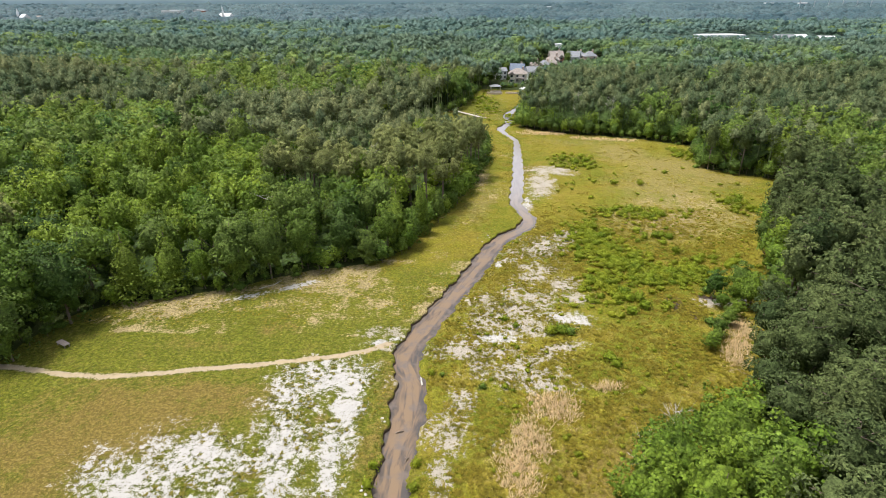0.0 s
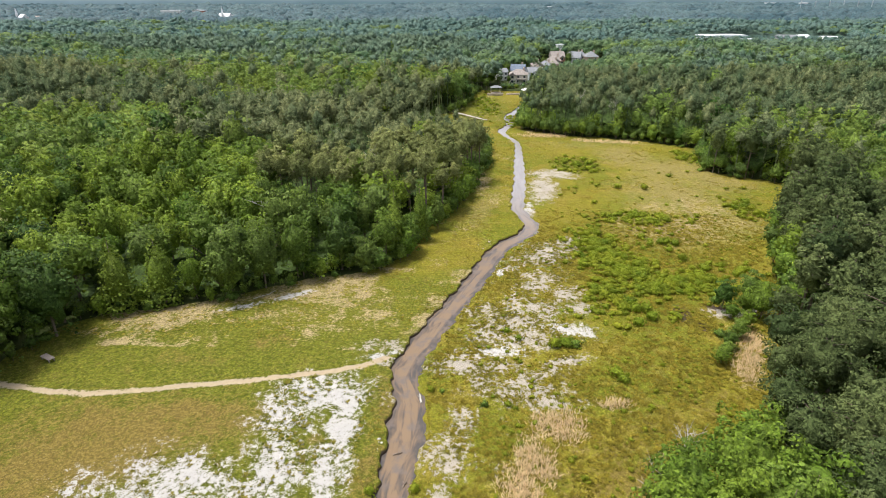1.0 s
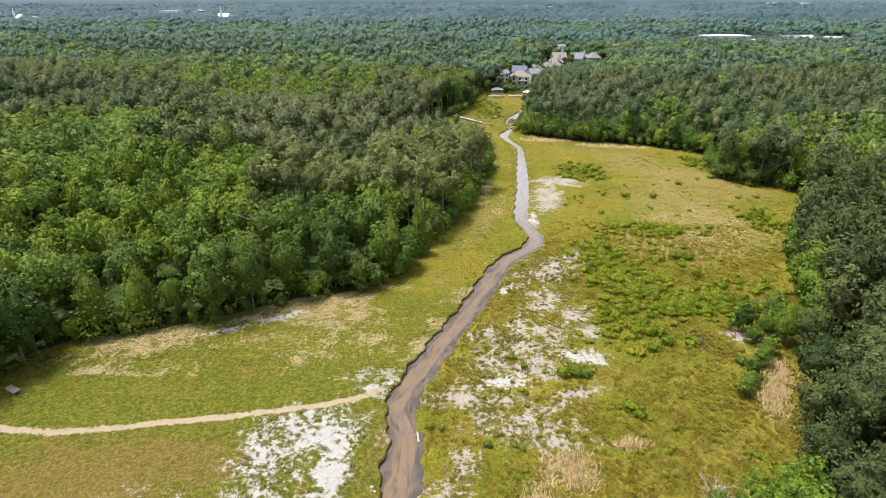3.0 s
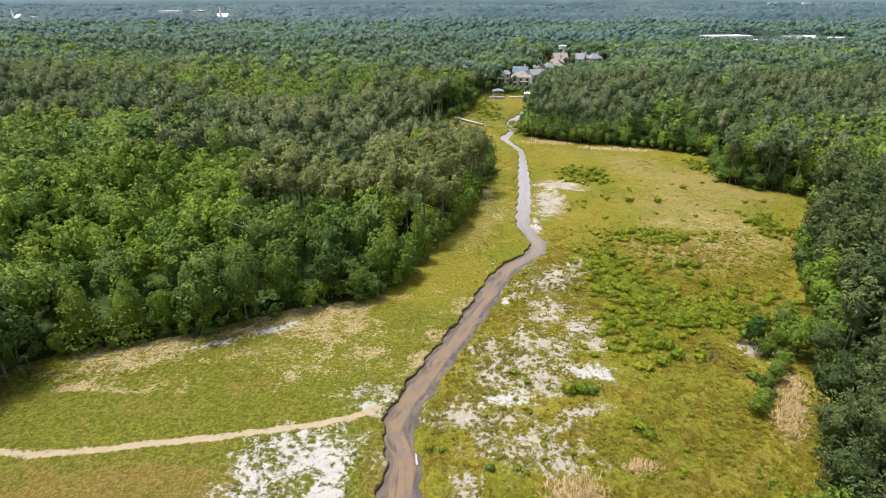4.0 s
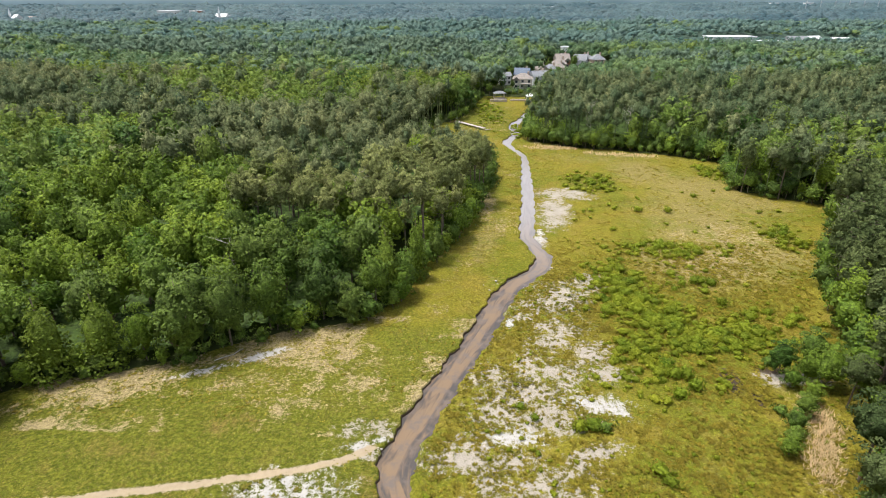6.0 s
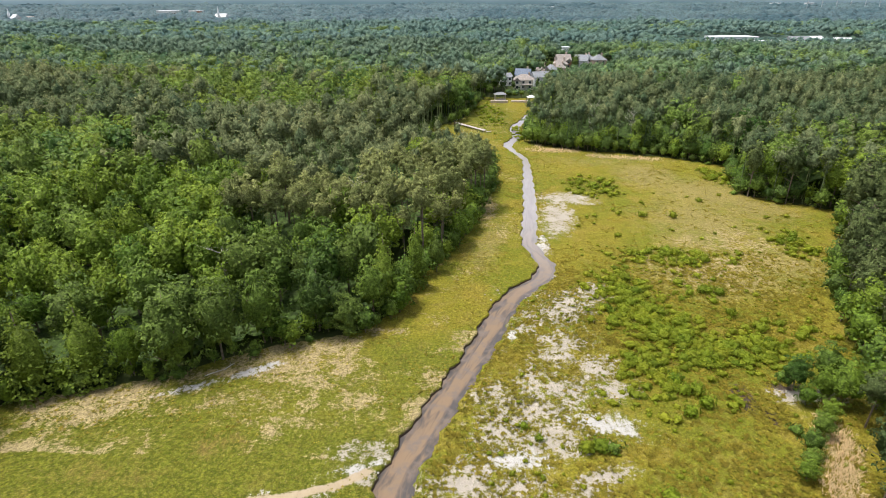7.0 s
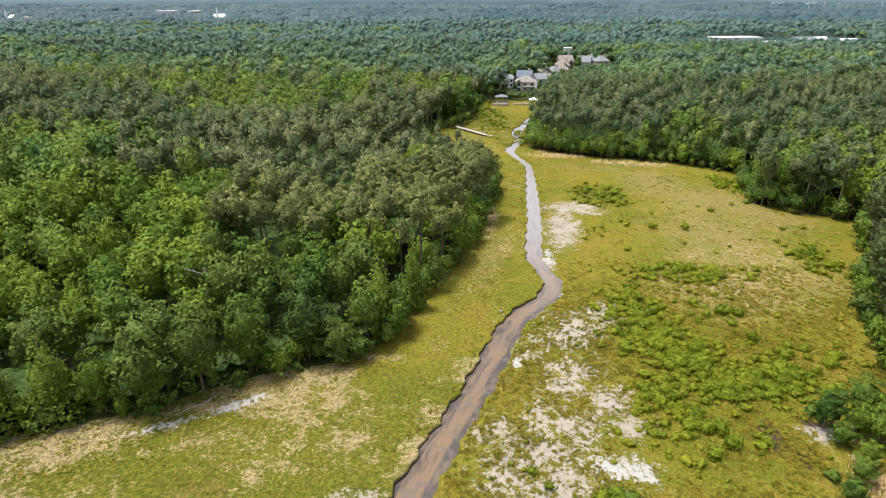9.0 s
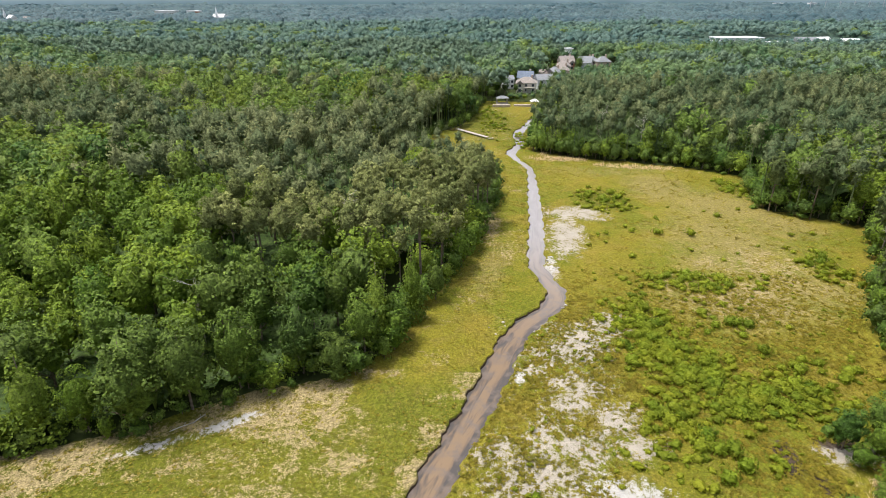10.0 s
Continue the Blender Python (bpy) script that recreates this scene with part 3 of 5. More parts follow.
def build_ground():
    near = np.concatenate((np.arange(0.35, 62, 0.62), np.arange(62, 125, 2.0)))
    far = 125 * 1.16 ** np.arange(0, 26)
    bank = np.concatenate(((0.001, 0.14, 0.30), near + 0.15, far))
    us = np.concatenate((-1 - bank[::-1], (-0.86, -0.6, 0, 0.6, 0.86), 1 + bank))
    ys = np.concatenate((-np.geomspace(4800, 60, 16), np.arange(-40, 34, 6), np.arange(34, 142, 0.65), np.arange(142, 230, 1.3), np.arange(230, 350, 2.0), 350 * 1.13 ** np.arange(0, 23)))
    U, Y = np.meshgrid(us, ys)
    W = creek_w(Y) / 2
    X = creek_x(Y) + np.where(np.abs(U) <= 1, U * W, np.sign(U) * (W + np.abs(U) - 1))
    live = (Y > -88) & (Y < 345)
    shift = np.where(live, np.where(U > 0, wob(Y, 1.0), wob(Y, 2.2)) * np.clip(1.6 - np.abs(np.abs(U) - 1) / 3, 0, 1), 0)
    X = X + shift * np.where(np.abs(U) < 0.5, 0, 1)
    Z = hill(X, Y) + (fbm(X, Y, 9, 3) - 0.5) * 0.5 + (fbm(X, Y, 2.2, 4, 2) - 0.5) * 0.16
    d = np.abs(U) - 1
    lift = np.clip(d / np.where(U < 0, 0.30, 0.9), 0, 1)
    floor_z = hill(creek_x(Y), Y) - 0.95
    cut = np.where(live, 1.0, 0.0)
    Z = np.where(d < 1.0, Z * (1 - cut) + cut * (floor_z * (1 - lift) + Z * lift), Z)
    v = np.stack((X, Y, Z), 2).reshape(-1, 3)
    r, c = U.shape
    i = (np.arange(r - 1)[:, None] * c + np.arange(c - 1)[None, :]).ravel()
    f = np.stack((i, i + 1, i + c + 1, i + c), 1)
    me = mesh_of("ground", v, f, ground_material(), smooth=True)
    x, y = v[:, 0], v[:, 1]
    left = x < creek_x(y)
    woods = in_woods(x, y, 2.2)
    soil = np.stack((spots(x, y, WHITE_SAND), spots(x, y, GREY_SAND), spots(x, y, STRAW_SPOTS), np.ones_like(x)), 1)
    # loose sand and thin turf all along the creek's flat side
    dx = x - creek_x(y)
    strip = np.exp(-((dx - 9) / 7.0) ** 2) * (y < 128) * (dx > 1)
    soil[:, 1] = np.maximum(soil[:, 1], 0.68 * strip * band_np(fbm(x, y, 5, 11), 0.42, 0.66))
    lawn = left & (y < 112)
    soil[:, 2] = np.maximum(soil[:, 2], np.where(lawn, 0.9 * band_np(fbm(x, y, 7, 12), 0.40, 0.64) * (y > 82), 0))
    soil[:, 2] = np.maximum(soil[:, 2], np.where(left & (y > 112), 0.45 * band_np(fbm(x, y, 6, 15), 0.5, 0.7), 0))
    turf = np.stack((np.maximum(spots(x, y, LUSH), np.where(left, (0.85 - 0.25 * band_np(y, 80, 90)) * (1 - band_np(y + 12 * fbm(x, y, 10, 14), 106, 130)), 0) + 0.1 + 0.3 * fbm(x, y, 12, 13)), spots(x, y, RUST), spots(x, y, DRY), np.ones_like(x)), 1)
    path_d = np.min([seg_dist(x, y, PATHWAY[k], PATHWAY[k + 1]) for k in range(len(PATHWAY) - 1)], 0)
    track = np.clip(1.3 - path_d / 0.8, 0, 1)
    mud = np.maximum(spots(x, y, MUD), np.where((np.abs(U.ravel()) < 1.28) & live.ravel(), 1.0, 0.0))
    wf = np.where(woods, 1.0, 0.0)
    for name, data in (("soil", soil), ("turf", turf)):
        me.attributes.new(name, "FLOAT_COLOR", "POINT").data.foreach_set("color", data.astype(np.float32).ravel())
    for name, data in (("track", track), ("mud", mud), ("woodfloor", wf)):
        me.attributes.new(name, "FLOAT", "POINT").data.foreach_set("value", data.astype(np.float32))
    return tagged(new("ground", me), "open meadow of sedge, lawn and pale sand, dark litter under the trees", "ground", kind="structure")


def band_np(v, lo, hi):
    t = np.clip((v - lo) / (hi - lo), 0, 1)
    return t * t * (3 - 2 * t)


def seg_dist(x, y, a, b):
    d = b - a
    t = np.clip(((x - a[0]) * d[0] + (y - a[1]) * d[1]) / (d @ d), 0, 1)
    return np.hypot(x - a[0] - t * d[0], y - a[1] - t * d[1])


def water_material():
    m, nt, bsdf = material("creek_water")
    co = nt.nodes.new("ShaderNodeAttribute")
    co.attribute_name = "flow"
    sep = nt.nodes.new("ShaderNodeSeparateXYZ")
    link(nt, co.outputs["Vector"], sep.inputs[0])
    comb = nt.nodes.new("ShaderNodeCombineXYZ")
    link(nt, calc(nt, "MULTIPLY", sep.outputs[0], 2.4), comb.inputs[0])
    link(nt, calc(nt, "MULTIPLY", sep.outputs[1], 0.16), comb.inputs[1])
    bed = tex_noise(nt, 1.0, 4, 0.55, comb.outputs[0], 0.8)
    edge = calc(nt, "ABSOLUTE", sep.outputs[0])
    shallow = band(nt, calc(nt, "ADD", bed, calc(nt, "MULTIPLY", edge, -0.35)), 0.18, 0.48)
    col = mix(nt, shallow, (0.082, 0.072, 0.067), (0.215, 0.148, 0.092))
    col = mix(nt, band(nt, tex_noise(nt, 0.5, 3), 0.45, 0.75), col, (0.155, 0.125, 0.104))
    col = mix(nt, band(nt, sep.outputs[1], 118.0, 175.0), col, mix(nt, bed, (0.235, 0.215, 0.21), (0.36, 0.335, 0.33)))      # paler upstream: the sky's reflection painted into the water colour
    link(nt, col, bsdf.inputs["Base Color"])
    bsdf.inputs["Roughness"].default_value = 0.05
    bsdf.inputs["IOR"].default_value = 1.33
    relief(nt, tex_noise(nt, 1.7, 3), 0.015, 0.03, bsdf)
    return m


def build_water():
    ys = np.concatenate((np.arange(-86, 30, 3.0), np.arange(30, 343, 0.8)))
    us = np.linspace(-1, 1, 9)
    U, Y = np.meshgrid(us, ys)
    X = creek_x(Y) + U * (creek_w(Y) / 2 + 0.75)
    Z = hill(creek_x(Y), Y) - 0.55 + 0.15 * np.clip((Y - 135) / 25, 0, 1)
    r, c = U.shape
    i = (np.arange(r - 1)[:, None] * c + np.arange(c - 1)[None, :]).ravel()
    me = mesh_of("creek_water", np.stack((X, Y, Z), 2).reshape(-1, 3), np.stack((i, i + 1, i + c + 1, i + c), 1), water_material(), smooth=True)
    me.attributes.new("flow", "FLOAT_VECTOR", "POINT").data.foreach_set("vector", np.stack((U, Y, 0 * U), 2).astype(np.float32).ravel())
    return tagged(new("water", me), "shallow brown creek over rippled orange sand", "water", kind="structure")


build_ground()
build_water()

# ---- trees ----
def part(name, me, parent, label=""):
    ob = new(name, me)
    ob.parent = parent
    return tagged(ob, label)


def tree_kind(name, maker, args, leaf_mat, seed):
    rng = np.random.default_rng(seed)
    cr, wood = maker(rng, *args)
    return mesh_of(name + "_crown", *cr, leaf_mat, smooth=True), mesh_of(name + "_trunk", *wood, BARK)


KINDS = {"bright": [], "mid": [], "dark": [], "pine": [], "deep": [], "cypress": []}
for k in range(3):
    KINDS["bright"].append(tree_kind("bright", broadleaf, (13.0, 3.4 + 0.3 * k, 3.0, 900, 0.62, 22, True, "dome"), LEAF_BRIGHT, 10 + k))
    KINDS["dark"].append(tree_kind("dark", broadleaf, (14.5, 3.6 + 0.3 * k, 3.0, 900, 0.62, 24, True, "dome"), LEAF_DARK, 30 + k))
for k in range(4):
    KINDS["mid"].append(tree_kind("mid", broadleaf, (14.0, 3.3 + 0.3 * k, 3.0, 900, 0.62, 22, True, "dome"), LEAF_MID, 20 + k))
    KINDS["deep"].append(tree_kind("deep_pine", pine, (16.0, 2.7 + 0.22 * k, 6.5 - 0.7 * k, 800, 0.72, 26, True, "dome"), NEEDLE_DEEP, 45 + k))
    KINDS["pine"].append(tree_kind("pine", pine, (16.0, 2.3 + 0.17 * k, 9.6 - 0.6 * k, 700, 0.66, 22, True, "dome"), NEEDLE, 40 + k))
for k in range(2):
    KINDS["cypress"].append(tree_kind("cypress", cone_tree, (14.0, 3.6, 0.3, 1500, 0.5), CYPRESS, 50 + k))
NEAR = {"bright": [], "mid": [], "dark": [], "pine": [], "deep": []}
SAPLING = {"bright": [], "mid": [], "dark": []}
for k in range(3):
    NEAR["bright"].append(tree_kind("bright_near", broadleaf, (13.0, 3.9 + 0.3 * k, 1.2, 3200, 0.44, 34, True, "half"), LEAF_BRIGHT, 110 + k))
    NEAR["mid"].append(tree_kind("mid_near", broadleaf, (14.0, 3.9 + 0.3 * k, 0.8, 3200, 0.44, 34, True, "half"), LEAF_MID, 120 + k))
    NEAR["dark"].append(tree_kind("dark_near", broadleaf, (14.5, 4.1 + 0.3 * k, 0.0, 3200, 0.44, 34, True, "half"), LEAF_DARK, 130 + k))
    NEAR["deep"].append(tree_kind("deep_pine_near", pine, (16.0, 3.7 + 0.4 * k, 6.5, 2700, 0.46, 36, True, "half"), NEEDLE_DEEP, 145 + k))
    NEAR["pine"].append(tree_kind("pine_near", pine, (16.0, 3.3 + 0.3 * k, 7.5, 2700, 0.46, 36, True, "half"), NEEDLE, 140 + k))
    for n, m in (("bright", LEAF_BRIGHT), ("mid", LEAF_MID), ("dark", LEAF_DARK)):
        SAPLING[n].append(tree_kind(n + "_sapling", broadleaf, (13.0, 4.8, 0.3, 220, 1.1, 12, True, "dome"), m, 150 + 3 * k + len(n)))
HEIGHTS = {"bright": 13.0, "mid": 14.0, "dark": 14.5, "pine": 16.0, "deep": 16.0, "cypress": 14.0}
TREE_WORDS = {
    "bright": ("broadleaf_tree", "young broadleaf tree with a loose light green crown", "broadleaf trees"),
    "mid": ("broadleaf_tree", "broadleaf tree with a full mid green crown at the wood", "broadleaf trees"),
    "dark": ("broadleaf_tree", "dense broadleaf tree with a dark green crown", "broadleaf trees"),
    "pine": ("pine_tree", "tall pine with a bare trunk and olive green needles", "pine trees"),
    "deep": ("pine_tree", "dense dark green pine on the meadow's margin", "pine trees"),
    "cypress": ("conical_tree", "conical green tree leafed down to the ground", "conical trees"),
}
tree_rng = np.random.default_rng(77)


def plant_tree(kind, x, y, height, wide=1.0, pool=KINDS):
    name, label, group = TREE_WORDS[kind]
    if pool is SAPLING:
        name, label, group = "sapling", "leafy young tree closing the edge of the wood", "young trees"
    pool = pool if kind in pool else KINDS
    crown, trunk = pool[kind][int(tree_rng.integers(len(pool[kind])))]
    root = tagged(new(name), label, "tree", group)
    root.empty_display_size = 0.5
    s = height / HEIGHTS[kind]
    root.matrix_basis = Matrix.LocRotScale((x, y, ground_z(x, y)), Euler((0, 0, tree_rng.uniform(0, 6.28))), (s * wide, s * wide, s))
    part("trunk", trunk, root, "brown bark")
    part("crown", crown, root)
    return root


def stand_height(x, y):
    """Older and younger stands: the canopy rises and falls."""
    return 0.72 + 0.56 * fbm(x, y, 48, 19, 3)


def tall_enough(x, y):
    """How tall trees grow on the low ground before the houses, in metres."""
    x, y = np.asarray(x, float), np.asarray(y, float)
    k = np.interp(x / np.maximum(y, 1), (0.0, 0.06, 0.085, 0.125, 0.15, 0.18, 0.2, 0.25, 0.3), (0.0, 0.0, 0.136, 0.136, 0.107, 0.102, 0.096, 0.094, 0.0))
    r = x / np.maximum(y, 1)
    far = np.where((y > 540) & (y < 705) & (r > 0.36) & (r < 0.64), 54.9 - 0.0675 * y, 30)
    far = np.where((y > 190) & (y < 226) & (x > -25) & (x < 20), 14.0, far)      # the low tip of the pine wood
    return np.where((y > 235) & (y < np.where(r < 0.14, 400, 484)), np.clip(53 - k * y, 3.5, 30), far)


# trees that stand out along the edges of the meadow
STANDING = [
    ("dark", -66, 73, 13, 1.1), ("dark", -64, 84, 15.5, 1.0), ("mid", -69, 79, 17, 1.0), ("cypress", -57.5, 93, 14.0, 1.2), ("cypress", -51.3, 96, 13.5, 1.2), ("bright", -46, 97.5, 9, 0.8), ("dark", -40, 98.5, 15.5, 1.05),
    ("dark", -34.5, 102, 14, 0.9), ("mid", -29.5, 107, 13, 0.9), ("bright", -26, 106.5, 5.5, 1.0), ("dark", -21.5, 111, 13, 0.95), ("dark", -16.5, 110.5, 7.5, 1.25), ("mid", -12.5, 115, 12, 0.9), ("cypress", -11, 119.5, 15.5, 0.95),
    ("cypress", -6, 127, 14.5, 0.8), ("dark", -2, 134, 8, 0.8), ("mid", -8, 120, 9, 0.9)]
STANDING += [
    ("bright", 21.5, 43, 13, 1.0), ("bright", 26, 48.5, 12, 1.0), ("bright", 27, 42, 14.5, 1.0), ("bright", 33, 50, 13.5, 1.0), ("mid", 33, 43.5, 14.5, 1.0), ("deep", 40, 53.5, 15, 1.0), ("deep", 41, 45, 17, 1.0), ("bright", 22, 36.5, 13, 1.0),
    ("bright", 29, 36, 13, 1.0), ("deep", 37, 37.5, 17, 1.0), ("mid", 29.5, 57, 6, 0.8), ("bright", 44.2, 81, 2.8, 1.6), ("mid", 47.4, 85.5, 3.6, 1.5), ("mid", 50.4, 88.5, 3.8, 1.3), ("mid", 46, 83.2, 2.6, 1.5), ("mid", 51.5, 98, 6.5, 1.1), ("bright", 53, 91.5, 3.6, 1.3), ("bright", 55, 96.5, 5, 1.1), ("mid", 57.5, 100, 7, 1.1), ("deep", 57.5, 90.5, 9, 1.1), ("deep", 46.8, 70, 12, 1.0), ("deep", 50.5, 77, 13, 1.0), ("deep", 43, 62.5, 12, 1.0), ("bright", 52, 95, 3.2, 1.4), ("bright", 57, 95, 7, 1.2), ("bright", 41.5, 62, 5, 1.2)]
for kind_, sx, sy, sh, sw in STANDING:
    plant_tree(kind_, sx, sy, sh, sw, pool=NEAR)

# the woods, tree by tree on an uneven hexagonal grid
def woods_grid(x0, x1, y0, y1, step, seed):
    rng = np.random.default_rng(seed)
    gx, gy = np.meshgrid(np.arange(x0, x1, step), np.arange(y0, y1, step * 0.87))
    gx = gx + (np.arange(gx.shape[0]) % 2)[:, None] * step / 2
    return (gx + rng.uniform(-0.3, 0.3, gx.shape) * step).ravel(), (gy + rng.uniform(-0.3, 0.3, gx.shape) * step).ravel(), rng


def kind_at(x, y, rng):
    """Which tree grows where: stands of pine, and broadleaf woods of lighter and darker green."""
    p = fbm(x, y, 55, 5, 3)
    is_pine = p > 0.52
    is_pine |= (x > np.where(y > 172, -80, -47)) & (x < 20) & (y > 136) & (y < 240) & (rng.random(len(x)) < 0.86)
    is_pine |= (x < -98) & (y > 214) & (y < 262) & (rng.random(len(x)) < 0.85)
    is_pine |= (x > 50) & (y > 48) & (y < 125) & (rng.random(len(x)) < 0.6)
    grove = ((x > 105) & (y > 120) & (y < 215)) | ((x > 60) & (x < 100) & (y > 205) & (y < 250) & (rng.random(len(x)) < 0.6))
    is_pine &= ~((x < np.where(y > 172, -80, -47)) & (y < 205) & (rng.random(len(x)) < 0.88))
    is_pine |= (x < -135) & (x > -270) & (y > 255) & (y < 325)
    is_pine &= ~((x < 38) & (x > 0) & (y < 62))
    is_pine |= (x > 38) & (x < 62) & (y > 34) & (y < 66) & (rng.random(len(x)) < 0.75)
    is_pine |= (x > 30) & (y > 236) & (y < 345) & (rng.random(len(x)) < 0.7)
    is_pine |= (x > 45) & (y > 205) & (y < 300) & (rng.random(len(x)) < 0.45)
    leafy = ((x < -30) & (x > -165) & (y > 270) & (y < 420)) | ((x < -25) & (x > -98) & (y > 240) & (y < 280))
    leafy |= grove
    is_pine &= ~(leafy & (rng.random(len(x)) < 0.75))
    tone = (fbm(x, y, 34, 6, 3) - 0.5) * 1.5 + 0.5 + rng.normal(size=len(x)) * 0.12 + np.where(leafy, 0.1, 0.0) + np.where((x < -45) & (y > 110) & (y < 178), np.where(x < -68, 0.3, 0.2), 0.0) - np.where((x < -20) & (y < 108), 0.15, 0.0)
    return np.where(is_pine, 3, np.where(tone > 0.52, 0, np.where(tone > 0.40, 1, 2)))


NAMES = ["bright", "mid", "dark", "pine"]
def woods_places(x0, x1, y0, y1, leaf_step, pine_step, seed):
    """Places of trees and their kinds: pines stand closer than broadleaf trees."""
    ax, ay, g = woods_grid(x0, x1, y0, y1, leaf_step, seed)
    bx, by, _ = woods_grid(x0, x1, y0, y1, pine_step, seed + 40)
    ka, kb = kind_at(ax, ay, g), kind_at(bx, by, g)
    a, b = ka != 3, kb == 3
    return np.concatenate((ax[a], bx[b])), np.concatenate((ay[a], by[b])), np.concatenate((ka[a], kb[b])), g


gx, gy, kinds, rng = woods_places(-330, 330, -70, 345, 6.5, 5.0, 8)
ok = in_woods(gx, gy, 0.8)
view = (np.abs(gx) < 0.81 * gy + 16) | ((gy < 40) & (np.abs(gx) < 92) & (gy > -70))
ok &= view
for _, sx, sy, sh, sw in STANDING:
    ok &= np.hypot(gx - sx, gy - sy) > 4.2
    ok &= (np.abs(gx - sx) > 4.0) | (gy > sy) | (gy < sy - 9) | (sh < 10) | (sx > 20)      # nothing tall stands before them
# a small clearing with a drive beyond the pines
ok &= np.hypot((gx - 97) / 7, (gy - 108) / 8) > 1
gx, gy, kinds = gx[ok], gy[ok], kinds[ok]
edge = np.minimum(np.abs(gx - np.interp(gy, EDGE_LEFT[:, 0], EDGE_LEFT[:, 1])), np.abs(gx - np.interp(gy, EDGE_RIGHT[:, 0], EDGE_RIGHT[:, 1])))
rank = np.hypot(gx, gy - 20) + np.clip(edge, 0, 40) * 1.2 + np.where(gy < 26, 500, 0)
first = np.zeros(len(gx), bool)
for group in ((0, 1, 2), (3,)):
    ids = np.nonzero(np.isin(kinds, group))[0]
    first[ids[np.argsort(rank[ids])][:215]] = True
for x, y, k in zip(gx[first], gy[first], kinds[first]):
    name = "deep" if k == 3 and x > 25 else NAMES[k]
    h = {"bright": 13.5, "mid": 14.5, "dark": 14.0, "pine": 17.0, "deep": 16.0}[name] * tree_rng.uniform(0.72, 1.2)
    h = min(h * float(stand_height(x, y)), float(tall_enough(x, y)))
    plant_tree(name, x, y, h, tree_rng.uniform(0.85, 1.12), NEAR if y < 84 and abs(x) < 75 else KINDS)

# low trees and saplings that close the edge of the woods
def along(e, y0, y1, step):
    """Places along an edge at even steps, with the way into the woods."""
    out, rest_ = [], 0.0
    for (ya, xa), (yb, xb) in zip(e[:-1], e[1:]):
        if yb < y0 or ya > y1:
            continue
        l = math.hypot(xb - xa, yb - ya)
        while rest_ < l:
            f = rest_ / l
            out.append((xa + (xb - xa) * f, ya + (yb - ya) * f, -(yb - ya) / l, (xb - xa) / l))
            rest_ += step
        rest_ -= l
    return out


for e, side, y0, y1, step in ((EDGE_LEFT, 1, 66, 116, 3.0), (EDGE_LEFT, 1, 118, 236, 3.6), (EDGE_RIGHT, -1, 60, 246, 3.3)):
    for x, y, nx, ny in along(e, y0, y1, step):
        d = tree_rng.uniform(-0.4, 2.6)
        plant_tree(("mid", "dark", "bright", "mid")[int(tree_rng.integers(4))], x + side * nx * d, y + side * ny * d, tree_rng.uniform(2.5, 6.0) if side > 0 and y < 116 else tree_rng.uniform(3.0, 9.0), tree_rng.uniform(0.9, 1.25), SAPLING)

for e, side, y0, y1, step in ((EDGE_LEFT, 1, 262, 345, 3.6), (EDGE_RIGHT, -1, 247, 330, 3.8)):
    for x, y, nx, ny in along(e, y0, y1, step):
        d = tree_rng.uniform(-0.2, 3.0)
        plant_tree(("mid", "dark", "mid")[int(tree_rng.integers(3))], x + side * nx * d, y + side * ny * d, tree_rng.uniform(4.0, 8.0), tree_rng.uniform(0.8, 1.1), SAPLING)

for e, side, y0, y1, step in ((EDGE_LEFT, 1, 150, 222, 5.0), (EDGE_RIGHT, -1, 120, 246, 4.4), (EDGE_RIGHT, -1, 220, 250, 3.4)):
    for x, y, nx, ny in along(e, y0, y1, step):
        d = tree_rng.uniform(3.0, 6.0)
        plant_tree(("mid", "dark", "bright", "mid")[int(tree_rng.integers(4))], x + side * nx * d, y + side * ny * d, tree_rng.uniform(5.0, 9.5), tree_rng.uniform(0.9, 1.25), SAPLING)

# ---- woods farther off: one mesh a stretch ----
def spread_out(name, label, shapes, x, y, size, turn, tint, mat, rng):
    """Sets the shapes out over the places and joins them."""
    vs, fs, ts, n = [], [], [], 0
    which = rng.integers(len(shapes), size=len(x))
    for k, (v, f) in enumerate(shapes):
        sel = np.nonzero(which == k)[0]
        if not len(sel):
            continue
        c, s = np.cos(turn[sel])[:, None], np.sin(turn[sel])[:, None]
        sc = size[sel]
        vx = (v[None, :, 0] * c - v[None, :, 1] * s) * sc[:, 0:1] + x[sel][:, None]
        vy = (v[None, :, 0] * s + v[None, :, 1] * c) * sc[:, 0:1] + y[sel][:, None]
        vz = v[None, :, 2] * sc[:, 1:2] + hill(x[sel], y[sel])[:, None]
        ox, oy = v[None, :, 3] * c - v[None, :, 4] * s, v[None, :, 3] * s + v[None, :, 4] * c
        vs.append(np.stack((vx, vy, vz, ox, oy, np.broadcast_to(v[None, :, 5], ox.shape)), 2).reshape(-1, 6))
        fs.append((f[None] + (np.arange(len(sel)) * len(v))[:, None, None] + n).reshape(-1, 3))
        ts.append(np.repeat(tint[sel], len(v)))
        n += len(sel) * len(v)
    me = mesh_of(name, np.concatenate(vs), np.concatenate(fs), mat, np.concatenate(ts), smooth=True)
    return tagged(new(name, me), label, "woods", kind="stuff")


